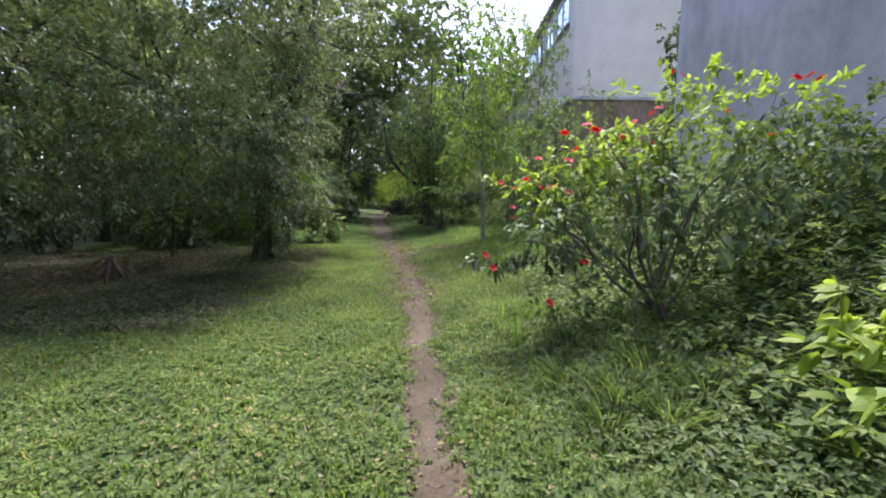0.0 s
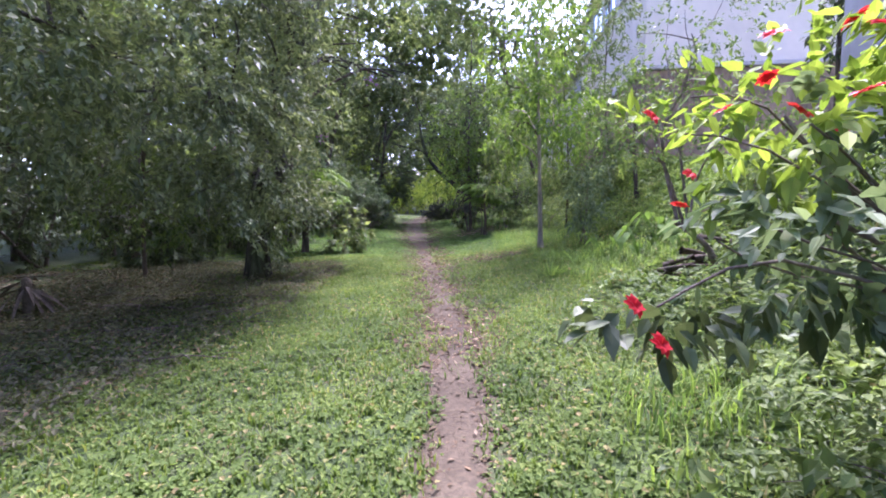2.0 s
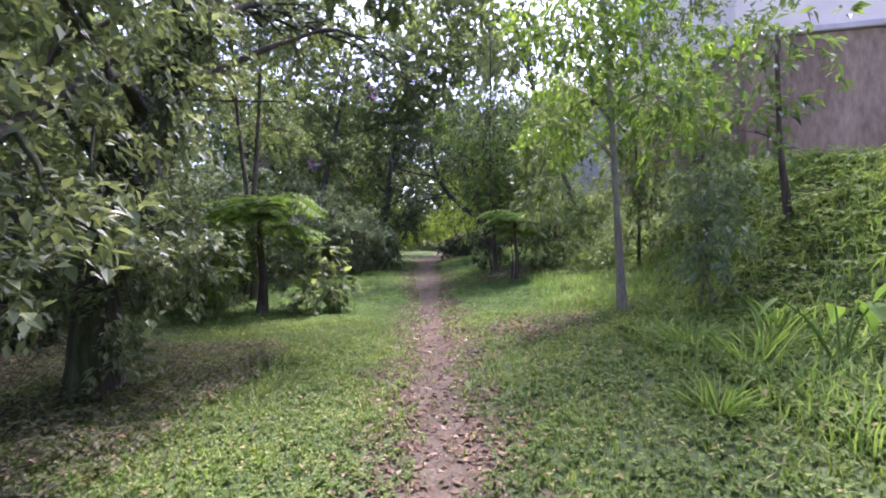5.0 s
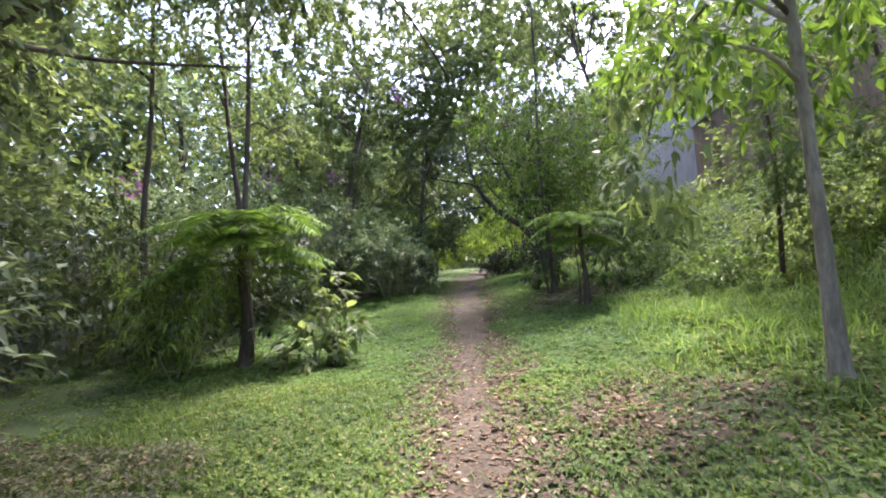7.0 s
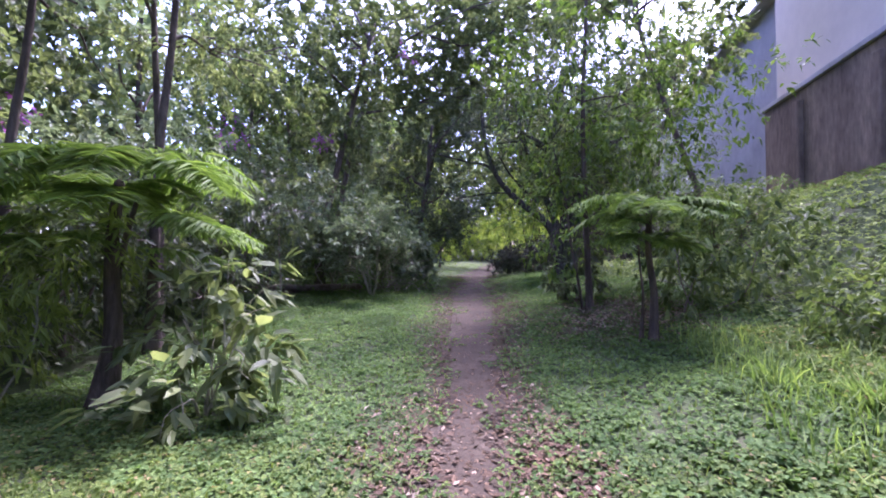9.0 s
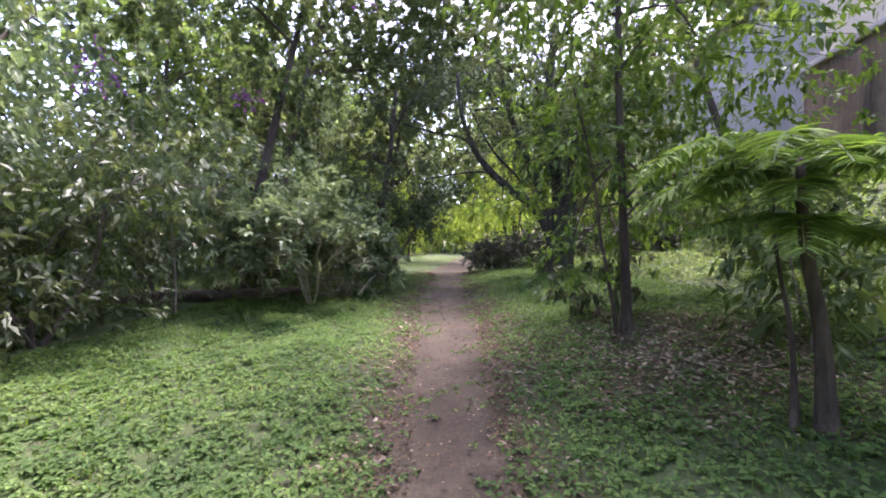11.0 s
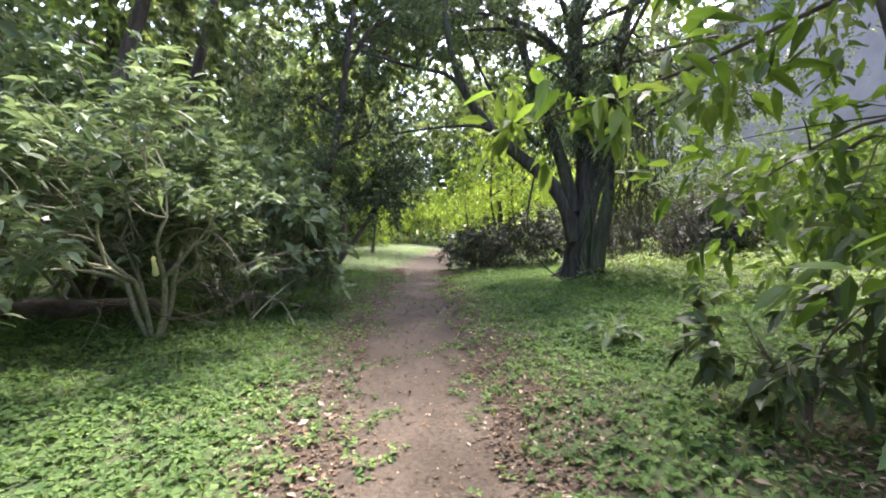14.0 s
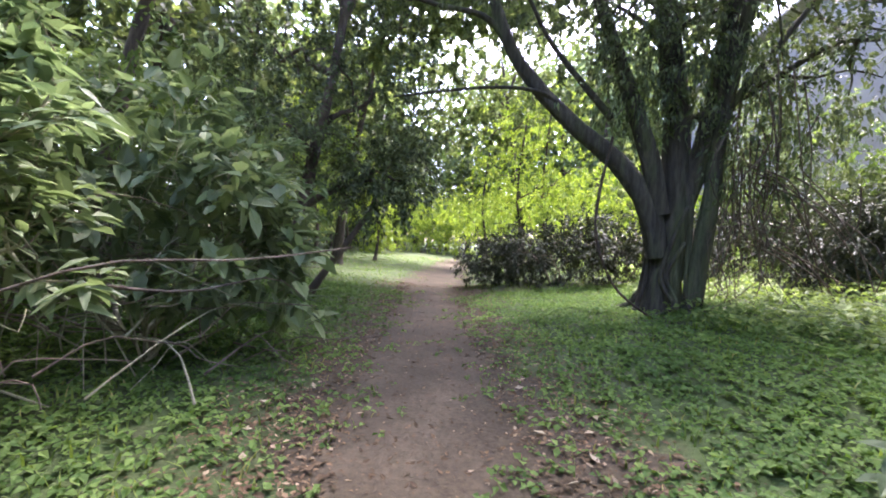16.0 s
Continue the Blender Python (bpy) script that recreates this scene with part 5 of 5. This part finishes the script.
def buttresses():
    """Fused root stems that run down the old trunk and out over the ground, and a second stem beside it."""
    rng = np.random.default_rng(23)
    for k in range(11):
        a = k * 0.571 + rng.normal() * 0.12
        d = np.array([np.cos(a), np.sin(a), 0])
        c = np.array([0.02, -0.03, 0])
        run, top = rng.uniform(0.42, 0.72), rng.uniform(0.9, 1.9)
        side = np.array([-d[1], d[0], 0]) * rng.normal() * 0.08
        pts = [c + d * run + np.array([0, 0, 0.05]), c + d * 0.36 + side + np.array([0, 0, 0.22]), c + d * 0.29 + np.array([0.02, 0, 0.6]), c + d * 0.25 + side + np.array([0.06, -0.02, top])]
        V, F = tube([tuple(p) for p in pts], 0.035, 0.03, 7, 14, 0.12, 0, 40 + k)
        piece("buttress_root", mesh_of("buttress_root", V, F, M_OLD), BIG)
    big_limb([(-0.78, 29.1, 0.15), (-0.72, 29.05, 1.0), (-0.62, 29.0, 2.0), (-0.55, 28.95, 3.2), (-0.3, 28.9, 4.8)], 0.16, 0.08, 31)
    for k in range(12):
        x, y = -0.3 + rng.uniform(0, 0.5), 29.0 + rng.normal() * 0.25
        z = rng.uniform(1.3, 2.6)
        e = rng.uniform(0.6, 1.6)
        pts = [(x, y, z), (x + e * 0.35, y - 0.1, z - 0.25), (x + e * 0.75, y + rng.normal() * 0.2, z * 0.6), (x + e, y + rng.normal() * 0.3, zg(x + e, y) + 0.05)]
        V, F = tube([tuple(np.array(p) - bo) for p in pts], 0.014, 0.007, 5, 12)
        piece("arching_root", mesh_of("arching_root", V, F, M_BARK), BIG)


vines()
buttresses()
# the four behind the trunk carry painted shade in their leaf colour
for i, (x, y, s, m) in enumerate(((3.3, 31.4, 1.05, L_DARK), (0.7, 31.8, 1.0, L_BRAMBLE_SHADE), (-0.8, 32.4, 1.0, L_BRAMBLE_SHADE), (-2.2, 32.8, 0.95, L_BRAMBLE_SHADE), (-3.3, 33.6, 0.75, L_BRAMBLE_SHADE), (3.6, 28.0, 0.9, L_MID), (3.4, 25.6, 0.9, L_MID), (2.9, 33.5, 1.0, L_MID))):
    leafy_shrub("thicket_shrub", "tangled brambles under the old tree, some with shade painted into the leaves", 100 + i, x, y, [((0, 0, 0.7 * s), (1.2 * s, 1.0 * s, 0.7 * s), 130), ((0.7 * s, 0.3, 1.1 * s), (0.9 * s, 0.9 * s, 0.6 * s), 100), ((-0.8 * s, 0.1, 0.9 * s), (0.9 * s, 0.8 * s, 0.6 * s), 100)],
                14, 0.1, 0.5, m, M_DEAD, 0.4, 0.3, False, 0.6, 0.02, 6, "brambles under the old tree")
for i, (x, y, h) in enumerate(((3.2, 34.0, 6.0), (3.9, 30.6, 3.6), (4.0, 38.0, 7.0))):
    tree("tree", "leafy green tree before the grey wall", 115 + i, [on_ground(x, y), (x, y, 2.2), (x - 0.1, y, h * 0.6), (x, y, h * 0.95)], 0.08, 0.03,
         [((x - 0.6, y, h * 0.45), (1.2, 1.2, 1.1), 110), ((x + 0.3, y - 0.6, h * 0.65), (1.4, 1.4, 1.2), 110), ((x - 0.3, y + 0.4, h * 0.9), (1.5, 1.5, 1.0), 100)], 14, 0.12, 0.45, L_MID if i % 2 else L_GREY, M_BARK, 0.3, 0.3, start=0.2)
# the mound's blackness is shade put into the leaf colour
leafy_shrub("bramble_mound", "mound of arching brambles under the old tree, shade painted into its leaves", 119, 1.75, 29.9, [((0, 0, 0.75), (0.75, 0.7, 0.5), 130), ((0.7, 0.1, 0.6), (0.6, 0.6, 0.5), 100), ((-0.6, 0, 0.5), (0.5, 0.6, 0.4), 80), ((0.2, 0.1, 1.15), (0.7, 0.6, 0.3), 80)],
            20, 0.08, 0.5, L_BRAMBLE_SHADE, M_BARK, 0.5, 0.3, False, 0.6, 0.014, 4)
tree("tree", "dark many-stemmed tree beside the path", 111, [on_ground(-6.9, 29.4), (-6.85, 29.4, 1.0), (-6.7, 29.5, 2.4), (-6.4, 29.6, 4.2), (-6.2, 29.8, 6.5)], 0.17, 0.05,
     [((-5.6, 29.6, 2.2), (0.9, 1.0, 0.7), 120), ((-6.9, 28.8, 2.9), (1.2, 1.2, 0.8), 120), ((-5.7, 29.8, 3.9), (1.2, 1.2, 0.9), 120), ((-7.6, 29.9, 4.3), (1.4, 1.4, 1.0), 120), ((-6.3, 29.6, 5.8), (1.9, 1.8, 1.0), 150), ((-5.2, 30.2, 6.8), (1.6, 1.6, 0.9), 90)],
     26, 0.085, 0.5, L_DARK, M_BARK, 0.3, 0.35, start=0.12, limb_r=0.45)
tree("tree", "leaning thin tree with a dark crown", 112, [on_ground(-6.72, 29.6), (-6.4, 29.65, 0.65), (-5.9, 29.75, 1.4), (-5.5, 29.9, 2.2)], 0.08, 0.035,
     [((-5.7, 29.9, 2.3), (0.7, 0.8, 0.5), 110), ((-5.2, 30.2, 2.9), (0.7, 0.8, 0.6), 100)], 18, 0.095, 0.45, L_DARK, M_BARK, 0.4, 0.3, start=0.4)
for i, (x, y, h) in enumerate(((-3.0, 36.6, 5.5), (-2.2, 37.0, 6.0), (-9.6, 36.0, 5.5), (-11.8, 44.5, 6.0), (-8.9, 40.5, 5.0), (-4.4, 42.0, 5.5))):
    b = on_ground(x, y)
    tree("young_tree", "thin-stemmed young tree with sunlit yellow-green leaves", 120 + i, [b, (x + 0.1, y, 1.5), (x - 0.1, y, 3.0), (x + 0.1, y + 0.1, h)], 0.07, 0.025,
         [((x, y, h - 0.6), (1.5, 1.5, 1.0), 60), ((x + 0.9, y, h - 2.2), (1.0, 1.0, 0.8), 40), ((x - 0.9, y + 0.2, h - 2.0), (1.0, 1.0, 0.8), 40), ((x, y - 0.8, h - 3.0), (0.9, 0.9, 0.6), 30)], 12, 0.13, 0.45, L_YELLOW, M_BARK, 0.4, 0.35, start=0.25, group="young trees in the glade")
for i, (x, y, s) in enumerate(((-4.5, 47, 1.5), (-1.5, 44, 1.6), (-11.5, 52, 1.5), (-6.5, 56, 1.7), (2, 48, 1.7), (-15, 50, 1.7), (-9.0, 58, 1.9), (1.5, 38.5, 1.3), (-3, 54, 1.6), (-9.5, 54.5, 1.3), (-12.5, 58, 1.9), (-11, 47.5, 1.0), (-7.4, 61, 2.1), (-16, 57, 1.9))):
    leafy_shrub("sunlit_shrub", "bright yellow-green sunlit bush closing the glade", 130 + i, x, y, [((0, 0, 1.0 * s), (1.3 * s, 1.2 * s, 1.0 * s), 110), ((0.8 * s, 0.2, 2.0 * s), (1.1 * s, 1.1 * s, 0.9 * s), 90), ((-0.8 * s, 0.1, 1.8 * s), (1.1 * s, 1.1 * s, 0.9 * s), 90)],
                9, 0.2, 0.45, L_YELLOW, M_DEAD, 0.5, 0.4, False, 0.6, 0.03, 2, "sunlit bushes closing the glade")

# ---- the wood all round ----


def wood_tree(seed, mat, h):
    rng = np.random.default_rng(seed)
    bl = [((rng.normal() * 1.2, rng.normal() * 1.2, h * f), (h * 0.23, h * 0.23, h * 0.16), 90) for f in (0.3, 0.42, 0.55, 0.7, 0.82, 0.93)]
    return tree("forest_tree", "tall leafy tree of the surrounding wood", seed, [(0, 0, -0.3), (0.1, 0, h * 0.3), (-0.1, 0.2, h * 0.6), (0.1, 0, h * 0.92)], 0.2, 0.05, bl, 8, 0.33, 0.55, mat, M_BARK, 0.3, 0.5, start=0.2, subs=1, group="trees of the surrounding wood")


def wood():
    rng = np.random.default_rng(77)
    kinds = [wood_tree(141, L_CANOPY, 11.0), wood_tree(142, L_DARK, 12.0), wood_tree(143, L_GREY, 10.0), wood_tree(144, L_MID, 11.0)]
    rows = [(-13.3, 3 + 3.4 * k) for k in range(14)] + [(-18, 1 + 10 * k) for k in range(6)] + [(-25 + 6 * k, 66) for k in range(7)] + [(-12.5, 60), (-5.5, 62), (0.5, 59), (-9.5, 66), (4, 60), (-16.5, 62), (-1.5, 66)] 
    rows += [(2.5, 52), (6.5, 55), (9, 50), (1, 60), (-13, -3), (-9, -7), (-4, -10), (1, -11), (3.5, -6), (-16, 56), (-21, 60)]
    first = set()
    for i, (x, y) in enumerate(rows):
        k = i % 4 if y < 50 else (0, 3, 2, 3)[i % 4]
        x, y = x + rng.normal() * 0.7, y + rng.normal() * 0.8
        m = pose(x, y, zg(x, y) - 0.1, 0, 0, rng.uniform(0, 360)) @ Matrix.Scale(rng.uniform(0.8, 1.15) * (1.35 if y > 45 else 1.0), 4)
        if k in first:
            c = copy_thing(kinds[k], m)
            c.scale = m.to_scale()
        else:
            kinds[k].matrix_basis = m
            first.add(k)


wood()


def belt():
    """Dense undergrowth that closes the wood near the ground."""
    rng = np.random.default_rng(78)
    kinds = []
    for i, m in enumerate((L_DARK, L_CANOPY, L_GREY)):
        kinds.append(leafy_shrub("wood_shrub", "dense leafy undergrowth between the trees of the wood", 300 + i, -14 - 2 * i, 4 + 3 * i,
                                 [((0, 0, 1.3), (2.0, 2.0, 1.3), 120), ((1.2, 0.8, 2.6), (1.7, 1.7, 1.3), 100), ((-1.2, -0.8, 2.5), (1.7, 1.7, 1.3), 100)], 9, 0.22, 0.5, m, M_DEAD, 0.3, 0.5, False, 0.7, 0.04, 1, "undergrowth of the wood"))
    spots_ = [(-12.6 - (k % 2), 2 + 3.6 * k) for k in range(14)] + [(-22 + 4.5 * k, 64 + (k % 2) * 2) for k in range(8)] + [(4, 44), (3, 57), (7, 60), (-12, -4), (-7, -7), (-2, -8), (3, -8)]
    for i, (x, y) in enumerate(spots_):
        x, y = x + rng.normal() * 0.6, y + rng.normal() * 0.6
        c = copy_thing(kinds[i % 3], pose(x, y, zg(x, y) - 0.05, 0, 0, rng.uniform(0, 360)))
        c.scale = (1, 1, 1) if i % 2 else (1.15, 1.15, 1.25)


belt()


def far_woods():
    """The mass of the wood beyond its edge, leaf clump by leaf clump."""
    rng = np.random.default_rng(79)
    blobs = []
    for k in range(60):
        y = -14 + 1.6 * k
        blobs.append(((-23 + rng.normal() * 1.2, y, rng.uniform(1, 5)), (2.0, 2.4, 3.0), 34))
        blobs.append(((-24 + rng.normal() * 1.2, y, rng.uniform(6, 13)), (2.2, 2.6, 3.2), 34))
    for k in range(44):
        blobs.append(((-26 + rng.normal() * 1.2, -14 + 2.2 * k, rng.uniform(13, 19)), (2.4, 3.0, 3.2), 34))
        blobs.append(((-36 + 1.6 * k, 80 + rng.normal(), rng.uniform(18, 25)), (3.0, 2.2, 3.6), 34))
    for k in range(40):
        x = -34 + 1.7 * k
        blobs.append(((x, 76 + rng.normal() * 1.5, rng.uniform(1, 6)), (2.6, 2.0, 3.2), 60))
        blobs.append(((x, 78 + rng.normal() * 1.5, rng.uniform(8, 17)), (2.8, 2.2, 3.6), 54))
    V, F = sprays(rng, blobs, 6, 0.56, 0.62, 0.9, 0.3, 0.6, False, 0.6)
    tagged(new("far_woods", mesh_of("far_woods", V, F, L_MID, False)), "dense green mass of the distant wood", "woods", kind="stuff")


far_woods()

# ---- small things ----


def fallen_branch(x, y, a, ln, r, seed):
    """A dead branch on the ground with a few broken side twigs."""
    rng = np.random.default_rng(seed)
    ob = root("fallen_branch", "bare dead branch lying on the shaded ground", "branch", "dead branches under the trees", (x, y, zg(x, y)))
    d = np.array([np.cos(a), np.sin(a)])
    pts = []
    for f in (-0.5, -0.2, 0.15, 0.5):
        p = d * f * ln + rng.normal(size=2) * 0.06 * ln
        pts.append((p[0], p[1], zg(x + p[0], y + p[1]) - zg(x, y) + r * 0.8 + rng.uniform(0, 0.05)))
    V, F = tube(pts, r, r * 0.4, 7, 14, 0.08, 0, seed)
    piece("stem", mesh_of("stem", V, F, M_DEAD), ob)
    C = spline(pts, 14)
    for k in (4, 7, 10):
        s = a + rng.choice((-1, 1)) * rng.uniform(0.5, 0.9)
        e = C[k] + np.array([np.cos(s), np.sin(s), 0]) * ln * rng.uniform(0.15, 0.3)
        e[2] = zg(x + e[0], y + e[1]) - zg(x, y) + rng.uniform(0.01, 0.14)
        V, F = tube([tuple(C[k]), tuple((C[k] + e) / 2 + np.array([0, 0, 0.03])), tuple(e)], r * 0.45, r * 0.2, 5, 7)
        piece("twig", mesh_of("twig", V, F, M_DEAD), ob)


for i, (x, y, a, ln, r) in enumerate(((-3.6, 7.6, 0.3, 1.8, 0.02), (-4.4, 8.3, -0.1, 2.4, 0.028), (-5.2, 7.4, 0.5, 1.6, 0.016), (-4.2, 9.2, 0.2, 2.0, 0.02), (-6.1, 8.6, -0.25, 2.2, 0.025), (-3.3, 8.9, 0.8, 1.2, 0.014), (-5.6, 9.8, 0.15, 1.9, 0.02), (-6.8, 7.2, 0.4, 2.0, 0.022), (-3.0, 6.6, 0.1, 1.0, 0.012), (-4.6, 6.4, -0.3, 1.3, 0.014))):
    fallen_branch(x, y, a, ln, r, 600 + i)

L_TARO = leaf_mat("broad_matt_leaves", (0.09, 0.16, 0.04), (0.2, 0.3, 0.08), 0.8, 0.4)


def taro(x, y, seed, n=9, size=0.34):
    rng = np.random.default_rng(seed)
    ob = root("broad_leaf_plant", "plant with large pale green arrow-shaped leaves", "plant", at=on_ground(x, y, 0.02))
    for i in range(n):
        a = i * 2.4 + rng.normal() * 0.2
        r, h = rng.uniform(0.15, 0.5), rng.uniform(0.3, 0.65)
        tip = np.array([np.cos(a) * r, np.sin(a) * r, h])
        V1, F1 = tube([(0, 0, 0), tuple(tip * np.array([0.5, 0.5, 0.7])), tuple(tip)], 0.011, 0.006, 5, 6)
        L = np.array([size * rng.uniform(0.7, 1.2)])
        leaf = leaf_arrays(rng, tip[None] - np.array([[np.cos(a), np.sin(a), 0]]) * 0.05, np.array([[np.cos(a), np.sin(a), rng.uniform(-0.9, 0.1)]]), L, L * 0.62, True, 0.7, 0.9)
        V, F = join([(V1, F1), leaf])
        piece("leaf", mesh_of("leaf", V, F, L_TARO, False), ob)


taro(2.45, 10.3, 1, 9, 0.27)
taro(2.9, 10.9, 2, 8, 0.3)
taro(2.1, 10.9, 3, 6, 0.26)
leafy_shrub("leafy_plant", "small pale green broad-leaved plant in the herbs", 37, -1.55, 24.7, [((0, 0, 0.16), (0.2, 0.18, 0.07), 8), ((0.2, 0.1, 0.14), (0.15, 0.15, 0.06), 6)], 5, 0.15, 0.45, L_GREY, M_STEM, 0.3, 0.1, True, 0.85, 0.005, 2)


def dead_plant(x, y):
    rng = np.random.default_rng(4)
    ob = root("dry_plant", "withered spiky plant with drooping grey leaves", "plant", at=on_ground(x, y, 0.02))
    V, F = tube([(0, 0, 0), (0.02, 0, 0.3), (0, 0.02, 0.55)], 0.07, 0.05, 8, 6)
    piece("stalk", mesh_of("stalk", V, F, M_DEAD), ob)
    for i in range(16):
        a = i * 2.4
        P = np.array([[0, 0, 0.5 + 0.05 * rng.normal()]])
        V, F = leaf_arrays(rng, P, np.array([[np.cos(a), np.sin(a), rng.uniform(-1.2, 0.2)]]), np.array([rng.uniform(0.4, 0.6)]), np.array([0.05]), True, 0.5, 0.6)
        piece("leaf", mesh_of("leaf", V, F, M_DEAD, False), ob)


dead_plant(-6.2, 8.0)


def logs():
    rng = np.random.default_rng(9)
    for i in range(9):
        x, y = 2.75 + rng.normal() * 0.2, 8.95 + rng.normal() * 0.15
        a = rng.uniform(-1.2, 1.2)
        d = np.array([np.cos(a), np.sin(a), rng.normal() * 0.25]) * rng.uniform(0.18, 0.42)
        z = zg(x, y) + 0.05 + 0.03 * (i % 4)
        ob = root("log", "dark rotting branch on a heap beside the shrub", "log", "heap of rotting branches", (x, y, z))
        V, F = tube([tuple(-d), (rng.normal() * 0.04, rng.normal() * 0.04, 0.03), tuple(d)], rng.uniform(0.02, 0.045), 0.015, 8, 8, 0.14, 0, i)
        piece("wood", mesh_of("wood", V, F, M_BARK), ob)
    for i in range(34):
        if i < 24:
            x, y, ln = rng.uniform(-9, -4.4), rng.uniform(6, 12), rng.uniform(0.4, 1.4)
        else:
            x, y, ln = rng.uniform(2.4, 3.6), rng.uniform(3.2, 4.4), rng.uniform(0.5, 1.0)
        a = rng.uniform(0, 3.14)
        d = np.array([np.cos(a), np.sin(a)]) * ln * 0.5
        p = [(x + d[0] * f, y + d[1] * f, zg(x + d[0] * f, y + d[1] * f) + 0.015 + (0.1 if f == 1 else 0.02) * rng.random()) for f in (-1, -0.3, 0.3, 1)]
        o = np.array(p[0])
        ob = root("stick", "dry fallen stick on the ground", "stick", "dry sticks", tuple(o))
        V, F = tube([tuple(np.array(q) - o) for q in p], rng.uniform(0.008, 0.02), 0.006, 5, 8)
        piece("wood", mesh_of("wood", V, F, M_DEAD), ob)


logs()


def grass_clump(x, y, n, h, seed, mat):
    rng = np.random.default_rng(seed)
    ob = root("grass_clump", "clump of long arching grass", "grass", "grass clumps", on_ground(x, y, 0.02))
    a = rng.random(n) * 6.28
    P = np.stack([np.cos(a), np.sin(a), 0 * a], -1) * (rng.random(n) * 0.16)[:, None]
    D = np.stack([np.cos(a) * 0.45, np.sin(a) * 0.45, 0.9 + 0 * a], -1) + rng.normal(size=(n, 3)) * 0.18
    L = h * (0.6 + 0.6 * rng.random(n))
    V, F = leaf_arrays(rng, P, D, L, L * 0.0 + 0.014, True, 0.35, 0.4)
    piece("tuft", mesh_of("tuft", V, F, mat, False), ob)


for i, (x, y, h) in enumerate(((1.25, 3.0, 0.5), (1.6, 3.3, 0.55), (1.0, 3.4, 0.4), (1.45, 2.7, 0.45), (1.05, 2.7, 0.4), (1.8, 2.9, 0.5), (1.0, 10.4, 0.5), (1.6, 11.2, 0.6), (1.9, 11.5, 0.6), (2.3, 12.0, 0.6), (1.4, 11.9, 0.5), (0.5, 17.2, 0.5), (0.9, 16.6, 0.5), (1.4, 15.4, 0.5))):
    grass_clump(x, y, 90, h, 200 + i, L_MID if y < 4 else L_TALL)
